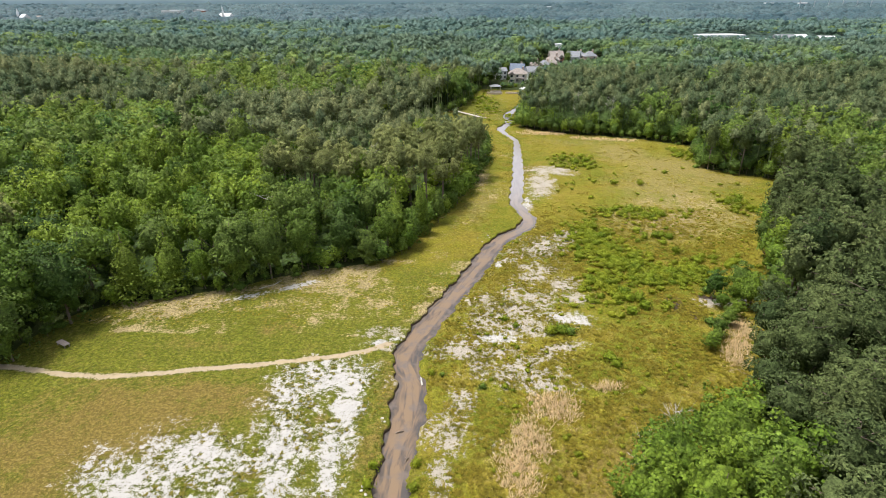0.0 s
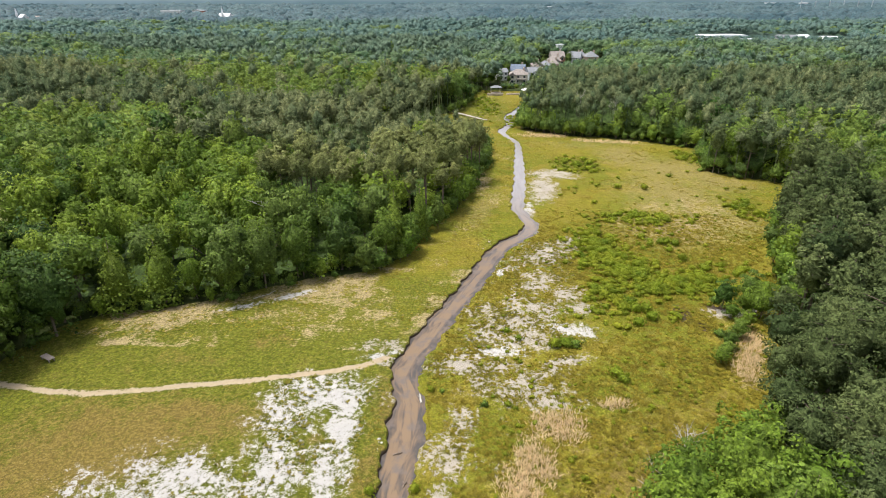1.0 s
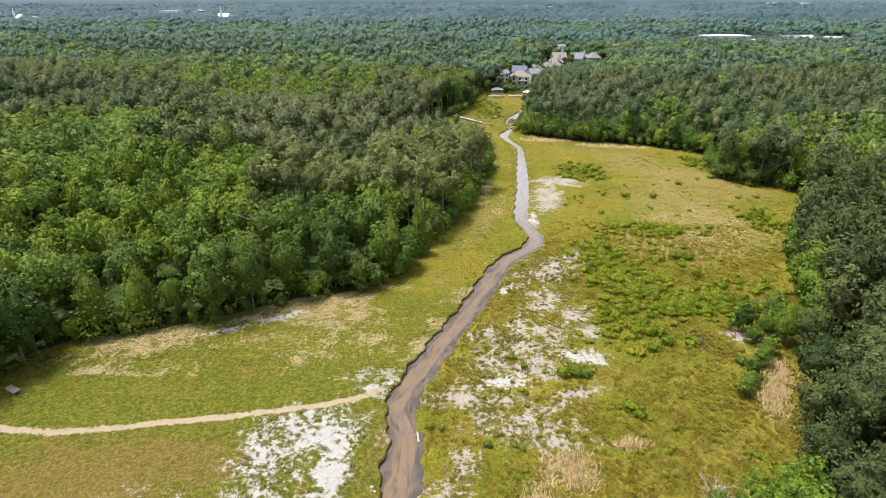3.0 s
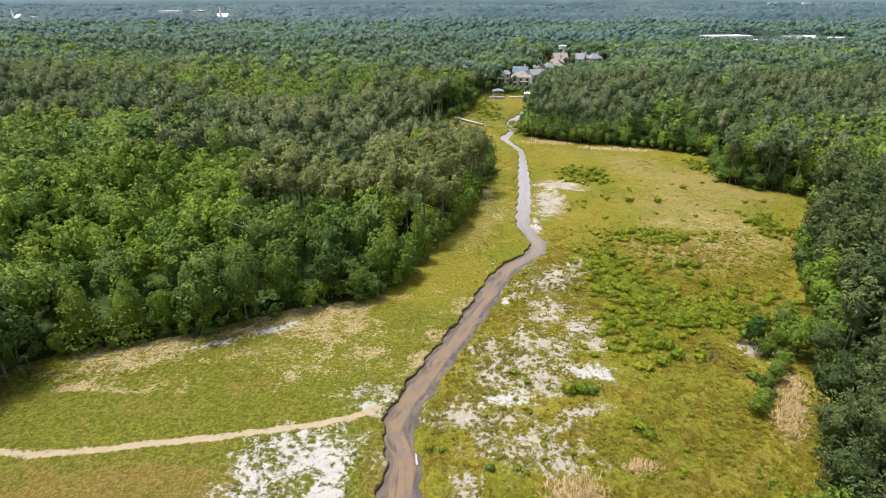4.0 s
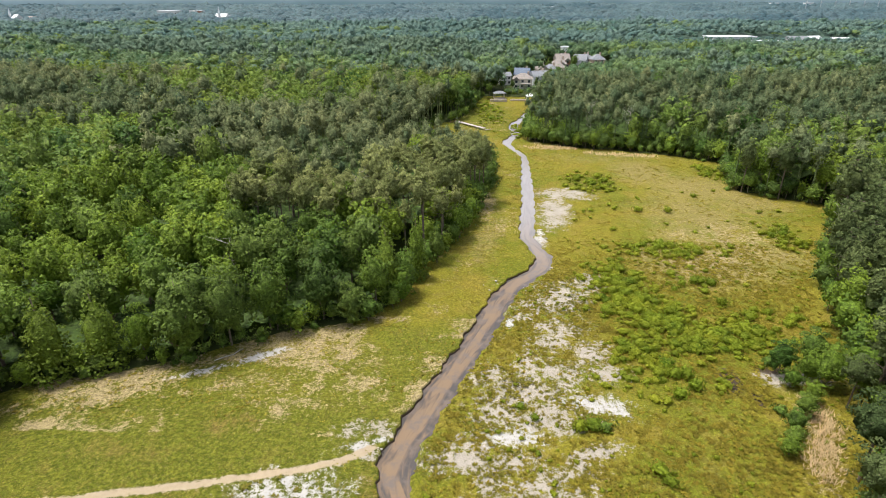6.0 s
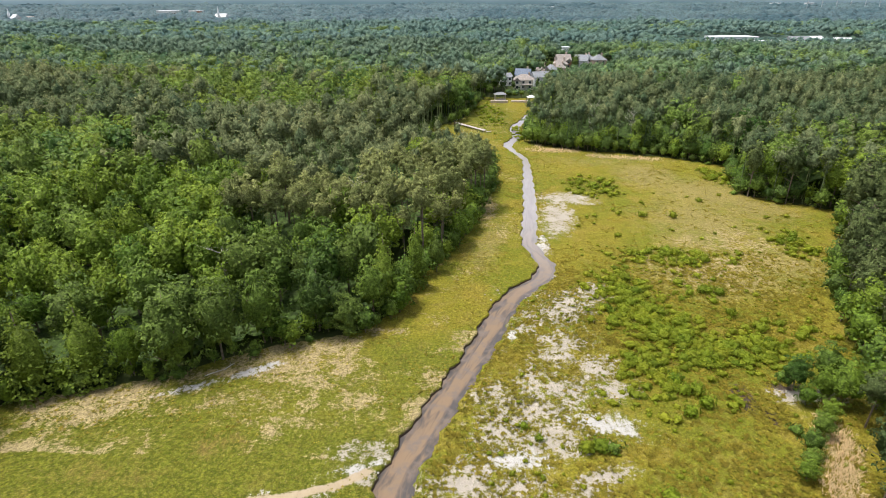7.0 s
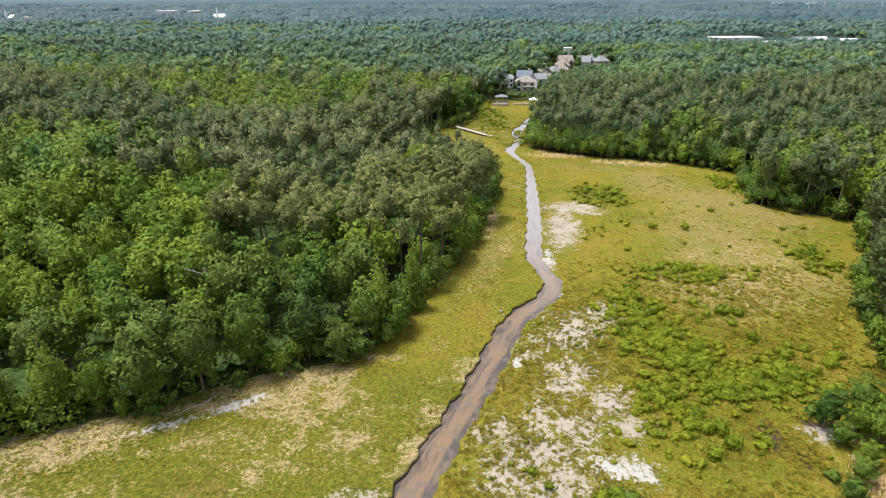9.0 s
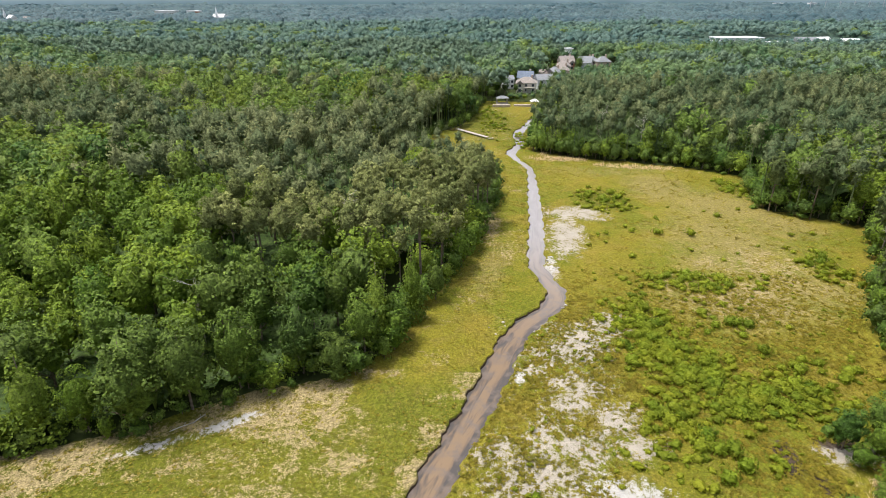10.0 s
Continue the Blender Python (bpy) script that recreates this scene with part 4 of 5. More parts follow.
def light_shapes(maker, args, seeds, count, size, k, net, trunk=False):
    out = []
    for s in seeds:
        cr, _ = maker(np.random.default_rng(s), *args, count, size, k, False, net)
        if trunk:
            t = tube([(0, 0, -0.3), (0, 0, args[0] * 0.8)], [0.2, 0.12], 3)
            cr = joined([cr, (with_out(t[0], t[0] * np.array((1, 1, 0))), t[1])])
        out.append(cr)
    return out


rest = ~first
stuff_rng = np.random.default_rng(3)


def stretch(x, y, k, shapes_b, shapes_p, tag, mats):
    for is_pine, shapes, mat, word in ((False, shapes_b, mats[0], "broadleaf"), (True, shapes_p, mats[1], "pine")):
        sel = (k == 3) == is_pine
        n = int(sel.sum())
        if n:
            s = np.minimum(np.clip(np.exp(stuff_rng.normal(size=n) * 0.13), 0.7, 1.35) * stand_height(x[sel], y[sel]), tall_enough(x[sel], y[sel]) / 17.0 * stuff_rng.uniform(0.8, 1.1, n))
            base = {0: 0.8, 1: 0.5, 2: 0.2, 3: 0.5}
            tint = np.clip(np.vectorize(base.get)(k[sel]) + stuff_rng.normal(size=n) * 0.22 + (fbm(x[sel], y[sel], 22, 29, 2) - 0.5) * 0.5 - np.where((((x[sel] > 25) & (y[sel] < 350)) | ((x[sel] < -95) & (y[sel] < 270))) & is_pine, 0.3, 0.0), 0, 1)
            spread_out("%s_woods" % word, "%s woods, a closed uneven canopy %s" % (word, tag), shapes, x[sel], y[sel], np.stack((s * stuff_rng.uniform(0.85, 1.3, n), s), 1), stuff_rng.uniform(0, 6.28, n), tint, mat, stuff_rng)


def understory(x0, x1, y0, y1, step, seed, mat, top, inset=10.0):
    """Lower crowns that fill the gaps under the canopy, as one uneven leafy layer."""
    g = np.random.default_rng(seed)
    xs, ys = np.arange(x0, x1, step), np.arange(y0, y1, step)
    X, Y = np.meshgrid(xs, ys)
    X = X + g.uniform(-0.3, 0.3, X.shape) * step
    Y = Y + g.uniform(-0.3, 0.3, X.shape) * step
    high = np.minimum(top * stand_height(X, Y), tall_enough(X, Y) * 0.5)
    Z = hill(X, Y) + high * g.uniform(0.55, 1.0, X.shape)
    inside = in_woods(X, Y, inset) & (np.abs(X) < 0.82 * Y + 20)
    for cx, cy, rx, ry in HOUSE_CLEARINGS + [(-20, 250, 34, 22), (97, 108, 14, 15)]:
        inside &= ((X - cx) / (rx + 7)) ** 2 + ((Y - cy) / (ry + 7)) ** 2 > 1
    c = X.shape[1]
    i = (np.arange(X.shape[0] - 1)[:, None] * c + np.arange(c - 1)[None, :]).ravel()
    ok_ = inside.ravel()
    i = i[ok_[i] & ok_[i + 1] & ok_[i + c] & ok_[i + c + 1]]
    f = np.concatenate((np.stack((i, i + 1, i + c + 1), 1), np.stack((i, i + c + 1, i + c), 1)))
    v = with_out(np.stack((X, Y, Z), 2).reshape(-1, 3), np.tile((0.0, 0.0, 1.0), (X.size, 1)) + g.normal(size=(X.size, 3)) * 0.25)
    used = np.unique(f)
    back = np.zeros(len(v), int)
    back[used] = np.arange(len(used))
    return tagged(new("understory", mesh_of("understory", v[used], back[f], mat, g.random(len(used)))), "lower green crowns under the tall trees, darkened as shade", "understory", kind="stuff")


HOUSE_CLEARINGS = [(42.5, 382, 9, 8), (44, 401, 8, 7), (54, 395, 8, 7), (58.5, 424, 7.5, 7), (66, 432, 7, 7), (73, 443, 7, 7), (78, 465, 7.5, 7), (84, 489, 7.5, 7), (98, 487, 7.5, 7), (105, 498, 6.5, 6.5), (112, 492, 7.5, 7), (33, 338, 17, 7), (32.5, 394, 5, 5), (91, 520, 6, 6)]
understory(-130, 130, 24, 131, 1.8, 90, UNDER_SHADED, 2.2, 4.0)
understory(-330, 330, 130, 346, 2.6, 91, UNDER_SHADED, 6.5)
understory(-480, 480, 346, 560, 5.5, 92, UNDER_SHADED, 8.5)
understory(-780, 780, 560, 930, 9.0, 93, UNDER_SHADE_HAZE, 9.0)

mid_b = light_shapes(broadleaf, (14.0, 3.35, 4.0), (61, 62, 63, 67, 69), 200, 0.95, 14, "cap", True)
mid_p = light_shapes(pine, (16.0, 2.45, 7.8), (64, 65, 66, 68, 70), 125, 0.76, 13, "cap", True)
stretch(gx[rest], gy[rest], kinds[rest], mid_b, mid_p, "behind the meadow's edge", (WOODS, WOODS_PINE))

fx, fy, fk, frng = woods_places(-480, 480, 346, 560, 7.2, 6.0, 9)
ok = np.abs(fx) < 0.81 * fy + 12
for cx, cy, rx, ry in HOUSE_CLEARINGS:
    ok &= ((fx - cx) / rx) ** 2 + ((fy - cy) / ry) ** 2 > 1
fx, fy, fk = fx[ok], fy[ok], fk[ok]
low = tall_enough(fx, fy) < 12      # gardens and scrub before the houses
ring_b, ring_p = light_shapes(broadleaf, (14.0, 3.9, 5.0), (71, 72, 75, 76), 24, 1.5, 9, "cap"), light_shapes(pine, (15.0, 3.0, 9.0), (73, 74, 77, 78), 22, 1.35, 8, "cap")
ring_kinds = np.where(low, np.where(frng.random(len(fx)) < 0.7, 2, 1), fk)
stretch(fx, fy, ring_kinds, ring_b, ring_p, "round the houses, tinted with a little haze", (WOODS_MID_HAZED, PINE_MID_HAZED))

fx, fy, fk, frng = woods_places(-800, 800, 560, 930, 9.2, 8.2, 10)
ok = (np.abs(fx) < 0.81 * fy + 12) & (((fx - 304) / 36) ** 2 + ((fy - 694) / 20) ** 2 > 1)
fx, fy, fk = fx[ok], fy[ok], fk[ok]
stretch(fx, fy, fk, light_shapes(broadleaf, (13.5, 4.9, 4.5), (81, 82, 85, 87), 9, 2.4, 6, "tip"), light_shapes(pine, (14.5, 4.2, 7.5), (83, 84, 86, 88), 9, 2.1, 6, "tip"), "in the middle distance, tinted with blue haze", (WOODS_HAZED, PINE_HAZED))


def lump(seed, r, h):
    g = np.random.default_rng(seed)
    w, f = dome(5, 2, -0.1)
    v = w * g.uniform(0.75, 1.2, (len(w), 1)) * np.array((r, r, h * 0.55)) + np.array((0, 0, h * 0.45))
    return with_out(v, w + np.array((0, 0, 0.5))), f


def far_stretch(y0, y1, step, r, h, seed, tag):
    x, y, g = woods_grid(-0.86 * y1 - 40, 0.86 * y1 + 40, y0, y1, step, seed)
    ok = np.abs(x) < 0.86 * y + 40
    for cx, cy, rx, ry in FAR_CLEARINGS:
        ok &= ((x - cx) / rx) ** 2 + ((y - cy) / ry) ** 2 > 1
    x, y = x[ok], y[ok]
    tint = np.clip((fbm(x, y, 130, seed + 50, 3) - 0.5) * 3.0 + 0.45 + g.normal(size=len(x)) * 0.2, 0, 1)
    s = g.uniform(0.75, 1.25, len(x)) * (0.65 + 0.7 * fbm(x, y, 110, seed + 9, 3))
    spread_out("far_woods", "far off woods, %s" % tag, [lump(90 + i, r, h) for i in range(4)], x, y, np.stack((s, s * g.uniform(0.8, 1.15, len(x))), 1), g.uniform(0, 6.28, len(x)), tint, WOODS_FAR_HAZED, g)


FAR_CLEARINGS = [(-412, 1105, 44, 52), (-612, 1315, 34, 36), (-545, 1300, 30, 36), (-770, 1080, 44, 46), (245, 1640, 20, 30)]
far_stretch(930, 1500, 13.5, 8.6, 12.5, 21, "unbroken, haze painted in their grey green")
far_stretch(1500, 2050, 18, 12, 14, 22, "towards the horizon, haze painted in their grey green")


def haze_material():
    m, nt, bsdf = material("glowing_painted_haze")
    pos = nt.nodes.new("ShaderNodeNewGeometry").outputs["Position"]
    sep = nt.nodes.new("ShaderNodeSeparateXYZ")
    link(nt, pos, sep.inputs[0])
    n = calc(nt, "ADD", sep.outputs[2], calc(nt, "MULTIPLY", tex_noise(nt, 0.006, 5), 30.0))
    # haze painted as pale blue bands on a wall that glows by itself
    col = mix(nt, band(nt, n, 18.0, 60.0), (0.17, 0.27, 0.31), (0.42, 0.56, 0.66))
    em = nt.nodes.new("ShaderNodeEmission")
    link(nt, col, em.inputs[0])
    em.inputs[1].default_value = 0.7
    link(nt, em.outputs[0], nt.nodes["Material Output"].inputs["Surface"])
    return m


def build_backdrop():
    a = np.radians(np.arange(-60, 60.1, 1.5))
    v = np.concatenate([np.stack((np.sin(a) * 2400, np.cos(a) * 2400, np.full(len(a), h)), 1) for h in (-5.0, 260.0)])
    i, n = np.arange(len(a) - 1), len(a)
    return tagged(new("backdrop", mesh_of("backdrop", v, np.stack((i, i + 1, i + n + 1, i + n), 1), haze_material())), "glowing backdrop with painted pale blue haze", "backdrop", kind="structure")


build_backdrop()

# ---- meadow plants ----
def tuft(seed, blades=6):
    g = np.random.default_rng(seed)
    v, f, o = [], [], []
    for i in range(blades):
        a = i * 6.283 / blades + g.uniform(-0.4, 0.4)
        d, s = np.array((math.cos(a), math.sin(a), 0)), np.array((-math.sin(a), math.cos(a), 0))
        w, l, h = g.uniform(0.07, 0.13), g.uniform(0.4, 0.62), g.uniform(0.2, 0.4)
        n = len(v)
        v += [d * 0.02 - s * w, d * 0.02 + s * w, d * l * 0.6 + s * w * 0.7 + np.array((0, 0, h)), d * l * 1.1 + np.array((0, 0, h * 0.55))]
        f += [(n, n + 1, n + 2), (n, n + 2, n + 3)]
        o += [d * 0.45 + np.array((0, 0, 1.0))] * 4
    return with_out(np.array(v), np.array(o)), np.array(f)


def place_tufts(name, label, count, box, keep, shapes, lo, hi, tone, mat, seed):
    g = np.random.default_rng(seed)
    x, y = g.uniform(box[0], box[1], count), g.uniform(box[2], box[3], count)
    ok = keep(x, y, g) & ~in_woods(x, y, -1) & (np.abs(x - creek_x(y)) > creek_w(y) / 2 + 0.7)
    x, y = x[ok], y[ok]
    s = g.uniform(lo, hi, len(x))
    spread_out(name, label, shapes, x, y, np.stack((s, s * g.uniform(0.7, 1.2, len(x))), 1), g.uniform(0, 6.28, len(x)), np.clip(tone(x, y) + g.normal(size=len(x)) * 0.16, 0, 1), mat, g)


def open_sand(x, y):
    return np.maximum(spots(x, y, WHITE_SAND), spots(x, y, GREY_SAND))


TUFTS = [tuft(i) for i in range(5)]
place_tufts("sedge_tufts", "yellow green sedge tussocks over the wet meadow", 46000, (-2, 110, 34, 150),
            lambda x, y, g: (x > creek_x(y)) & (y < 150 - 34 * g.random(len(x)) ** 2) & (open_sand(x, y) < 0.62 + g.normal(size=len(x)) * 0.2) & (fbm(x, y, 4, 31) > g.uniform(0.2, 0.6, len(x))), TUFTS, 0.45, 1.0, lambda x, y: 0.15 + 0.7 * fbm(x, y, 8, 32), SEDGE, 33)
place_tufts("sedge_tufts", "yellow green sedge tussocks farther up the meadow", 9000, (16, 110, 120, 330),
            lambda x, y, g: (x > creek_x(y) - np.where(y > 150, 14, 0)) & (open_sand(x, y) < 0.6) & (fbm(x, y, 6, 34) > g.uniform(0.2, 0.6, len(x))), TUFTS, 0.4, 0.9, lambda x, y: 0.15 + 0.7 * fbm(x, y, 10, 35), SEDGE, 36)
place_tufts("bank_grass", "rough grass along the creek and lawn", 15000, (-62, 14, 36, 240),
            lambda x, y, g: (x < creek_x(y)) & ((np.abs(x - creek_x(y)) < 7) | (y > 84)) & (open_sand(x, y) < 0.5), TUFTS, 0.25, 0.65, lambda x, y: 0.1 + 0.6 * fbm(x, y, 6, 37), SEDGE, 38)

place_tufts("bank_grass", "dark green rushes along the creek's banks", 14000, (-8, 42, 44, 335),
            lambda x, y, g: (np.abs(x - creek_x(y)) < creek_w(y) / 2 + 1.0 + np.abs(g.normal(size=len(x))) * 1.2) & (fbm(x, y, 7, 61, 2) > g.uniform(0.25, 0.65, len(x))), TUFTS, 0.35, 0.85, lambda x, y: 0.1 + 0.6 * fbm(x, y, 6, 62), TUSSOCK, 63)
place_tufts("sand_tufts", "olive grass tussocks dotted over bare sand", 24000, (-46, 30, 42, 130),
            lambda x, y, g: (open_sand(x, y) > 0.45) & (g.random(len(x)) > 0.75 * band_np(spots(x, y, WHITE_SAND), 0.4, 0.7)) & (fbm(x, y, 3, 51) > g.uniform(0.3, 0.75, len(x))), TUFTS, 0.35, 0.95, lambda x, y: 0.2 + 0.5 * fbm(x, y, 5, 52), TUSSOCK, 53)


def stalks(seed):
    g = np.random.default_rng(seed)
    v, f = [], []
    for i in range(6):
        x, y, h, a = g.normal() * 0.3, g.normal() * 0.3, g.uniform(0.4, 0.8), g.uniform(0, 6.28)
        w, n, q = 0.07, len(v), np.array((-math.sin(a), math.cos(a))) * g.uniform(0.35, 0.6)
        v += [(x - w * math.cos(a), y - w * math.sin(a), 0), (x + w * math.cos(a), y + w * math.sin(a), 0), (x + q[0], y + q[1], h)]
        f.append((n, n + 1, n + 2))
    return with_out(np.array(v), np.tile((0.0, -0.3, 1.0), (len(v), 1))), np.array(f)


place_tufts("dry_reeds", "stand of dry straw coloured reeds", 30000, (-4, 62, 44, 100), lambda x, y, g: (spots(x, y, STRAW_SPOTS) > 0.35 + g.uniform(0, 0.6, len(x))) & (x > creek_x(y)), [stalks(i) for i in range(4)], 0.7, 1.2, lambda x, y: 0.2 + 0.6 * fbm(x, y, 3, 41), STRAW, 42)

LOW_BUSH = [bush_arrays(np.random.default_rng(120 + i), 26, 0.42) for i in range(3)]
SHRUB_LOW = foliage("low_shrub_leaf", (0.160, 0.225, 0.013), (0.400, 0.450, 0.032), attr="tint", glow=0.45, gaps=0.8)
place_tufts("dry_reeds", "pale reeds fringing the far edge of the meadow", 13000, (24, 96, 200, 256), lambda x, y, g: (spots(x, y, STRAW_SPOTS) > 0.4 + g.uniform(0, 0.6, len(x))) & (x > creek_x(y) + 1), [stalks(i) for i in range(4)], 0.9, 1.5, lambda x, y: 0.3 + 0.6 * fbm(x, y, 5, 43), STRAW, 44)
# shrubs, one by one
BUSHES = [mesh_of("shrub_leaves", *bush_arrays(np.random.default_rng(100 + i), 120, 0.27), SHRUB) for i in range(4)]
BUSHES_DARK = [mesh_of("shrub_leaves", *bush_arrays(np.random.default_rng(110 + i), 120, 0.27), LEAF_MID) for i in range(3)]
bush_rng = np.random.default_rng(5)


def plant_bush(x, y, r, h, dark=False):
    pool = BUSHES_DARK if dark else BUSHES
    ob = new("shrub", pool[int(bush_rng.integers(len(pool)))])
    ob.matrix_basis = Matrix.LocRotScale((x, y, ground_z(x, y) - 0.05), Euler((0, 0, bush_rng.uniform(0, 6.28))), (r, r, h))
    return tagged(ob, "dark green shrub at the meadow's edge" if dark else "rounded yellow green shrub in the meadow grass", "shrub", "meadow shrubs")


THICKETS = [(36, 128, 3.5, 7, 20), (38, 114, 5, 7, 46), (45, 106, 8, 3, 26), (31, 103, 3, 4, 10), (50, 144, 9, 3, 22), (43, 194, 6, 7, 20), (51, 109, 6, 3, 16), (82, 152, 4, 6, 12), (33, 96, 6, 4, 12), (30, 118, 3, 3, 6), (60, 112, 6, 6, 8), (48, 124, 10, 8, 10), (60, 170, 20, 15, 6), (33, 126, 4, 7, 14), (85, 208, 3, 6, 9), (18.5, 302, 5, 26, 22), (27, 262, 2, 10, 6)]
for cx, cy, rx, ry, n in THICKETS:
    for _ in range(n):
        a, q = bush_rng.uniform(0, 6.28), math.sqrt(bush_rng.uniform(0, 1))
        r = bush_rng.uniform(0.6, 1.6)
        plant_bush(cx + rx * q * math.cos(a), cy + ry * q * math.sin(a), r, r * bush_rng.uniform(0.9, 1.3))
_g = np.random.default_rng(6)
_t = np.array(THICKETS)
_w = _g.choice(len(_t), 800, p=_t[:, 4] / _t[:, 4].sum())
_a, _q = _g.uniform(0, 6.28, 800), np.sqrt(_g.uniform(0, 2.6, 800))
_r = _g.uniform(0.5, 1.25, 800)
spread_out("low_shrubs", "low yellow green shrubs scattered through the sedge", LOW_BUSH, _t[_w, 0] + _t[_w, 2] * _q * np.cos(_a), _t[_w, 1] + _t[_w, 3] * _q * np.sin(_a), np.stack((_r, _r), 1), _a * 7, _g.random(800), SHRUB_LOW, _g)
_x, _y, _r = _g.uniform(6, 78, 900), _g.uniform(52, 150, 900), _g.uniform(0.2, 0.62, 900)
_ok = (_x > creek_x(_y) + 4) & ~in_woods(_x, _y, -2) & (fbm(_x, _y, 9, 57) > 0.44)
spread_out("low_shrubs", "small green bushlets dotted over the sedge meadow", LOW_BUSH, _x[_ok], _y[_ok], np.stack((_r, _r * 1.1), 1)[_ok], _x[_ok] * 7, _g.random(int(_ok.sum())) * 0.7, SHRUB_LOW, _g)
for x, y, r, h, dark in [(18.6, 84.6, 1.5, 1.6, 0), (20.4, 84.9, 1.6, 1.6, 0), (21.9, 84.5, 1.3, 1.5, 1), (27, 77.5, 1.5, 1.4, 0), (27.6, 75.8, 1.2, 1.2, 0), (6.3, 69.3, .75, 1.1, 1), (9.6, 69.5, .7, .9, 0), (12.8, 86.4, .8, 1.0, 0), (11, 88.6, .8, 1.0, 0),
                         (-1.4, 72.3, .7, 1, 0), (0.2, 72, .55, .8, 1), (-8.2, 50.6, 1.0, 1.2, 0), (-7.8, 53.5, .8, 1.1, 0), (-2.6, 54, .9, 1.1, 0), (-2.9, 50.5, .9, 1.0, 0), (47.5, 89, 1.2, 1.5, 1), (51.5, 101, 1.3, 1.6, 1)]:
    plant_bush(x, y, r, h, bool(dark))
for _ in range(40):      # undergrowth along the woods
    y = bush_rng.uniform(66, 240)
    left = bush_rng.random() < 0.5
    e = EDGE_LEFT if left else EDGE_RIGHT
    x = float(np.interp(y, e[:, 0], e[:, 1])) + (1 if left else -1) * bush_rng.uniform(-2.0, 1.2)
    r = bush_rng.uniform(0.9, 2.0)
    plant_bush(x, y, r, r * bush_rng.uniform(0.9, 1.4), True)

# ---- buildings and loose things ----
def obj(name, bm, mat, parent=None, label=""):
    me = bpy.data.meshes.new(name)
    bm.to_mesh(me)
    bm.free()
    for m in mat if isinstance(mat, (list, tuple)) else (mat,):
        me.materials.append(m)
    ob = new(name, me)
    ob.parent = parent
    return tagged(ob, label)


def box(bm, x0, x1, y0, y1, z0, z1, bevel=0.0):
    r = bmesh.ops.create_cube(bm, size=1.0, matrix=Matrix.Translation(((x0 + x1) / 2, (y0 + y1) / 2, (z0 + z1) / 2)) @ Matrix.Diagonal((x1 - x0, y1 - y0, z1 - z0, 1)))
    if bevel:
        bmesh.ops.bevel(bm, geom=list({e for v in r["verts"] for e in v.link_edges}), offset=bevel, segments=1, affect="EDGES")
    return bm


def boxed(*a):
    return box(bmesh.new(), *a)


def solid(points, faces):
    bm = bmesh.new()
    vs = [bm.verts.new(p) for p in points]
    for f in faces:
        bm.faces.new([vs[i] for i in f])
    bmesh.ops.recalc_face_normals(bm, faces=bm.faces)
    return bm


def gable(w, d, z, rise, over=0.5, along_x=True):
    """A gabled roof with its ridge along x (or y) and an underside."""
    a, b = w / 2 + over, d / 2 + over
    t = 0.35
    if along_x:
        p = [(-a, -b, z), (a, -b, z), (a, b, z), (-a, b, z), (-a, 0, z + rise), (a, 0, z + rise)]
        f = [(0, 1, 5, 4), (2, 3, 4, 5), (0, 4, 3), (1, 2, 5), (3, 2, 1, 0)]
    else:
        p = [(-a, -b, z), (a, -b, z), (a, b, z), (-a, b, z), (0, -b, z + rise), (0, b, z + rise)]
        f = [(0, 4, 5, 3), (1, 2, 5, 4), (0, 1, 4), (2, 3, 5), (3, 2, 1, 0)]
    return solid(p, f)


def hip(w, d, z, rise, over=0.5):
    a, b = w / 2 + over, d / 2 + over
    r = max(0.4, a - b * 0.95)
    return solid([(-a, -b, z), (a, -b, z), (a, b, z), (-a, b, z), (-r, 0, z + rise), (r, 0, z + rise)], [(0, 1, 5, 4), (2, 3, 4, 5), (3, 0, 4), (1, 2, 5), (3, 2, 1, 0)])


SIDING_CREAM = plain("cream_siding", (0.62, 0.57, 0.49), (0.76, 0.71, 0.63), 0.8, 0.8)
SIDING_WHITE = plain("white_siding", (0.62, 0.62, 0.62), (0.76, 0.76, 0.75), 0.8, 0.8)
SIDING_TAN = plain("tan_brick", (0.44, 0.34, 0.27), (0.57, 0.46, 0.38), 1.5, 0.9)
BRICK_RED = plain("red_brick", (0.30, 0.13, 0.09), (0.42, 0.21, 0.15), 1.5, 0.9)
ROOF_GREY = plain("grey_shingles", (0.18, 0.19, 0.205), (0.28, 0.29, 0.305), 1.2, 0.9)
ROOF_BLUE = plain("slate_blue_shingles", (0.12, 0.15, 0.20), (0.19, 0.23, 0.29), 1.2, 0.9)
ROOF_BROWN = plain("brown_shingles", (0.23, 0.20, 0.18), (0.34, 0.30, 0.27), 1.2, 0.9)
WHITE_ROOF = plain("white_roof_sheet", (0.66, 0.68, 0.70), (0.82, 0.83, 0.84), 0.3, 0.7)
STONE = plain("pale_stone", (0.46, 0.38, 0.32), (0.62, 0.53, 0.46), 1.2, 0.9, 0.05)
WHITE_PAINT = plain("white_paint", (0.70, 0.70, 0.70), (0.82, 0.82, 0.80), 2.0, 0.6)
PLANK = plain("grey_deck_planks", (0.40, 0.36, 0.32), (0.56, 0.51, 0.46), 3.0, 0.85)
METAL = plain("galvanised_steel", (0.50, 0.52, 0.53), (0.64, 0.65, 0.66), 3.0, 0.5, 0.0, 0.7)
GLASS, _nt, _b = material("window_glass")
_b.inputs["Base Color"].default_value, _b.inputs["Roughness"].default_value = (0.03, 0.04, 0.05, 1), 0.08


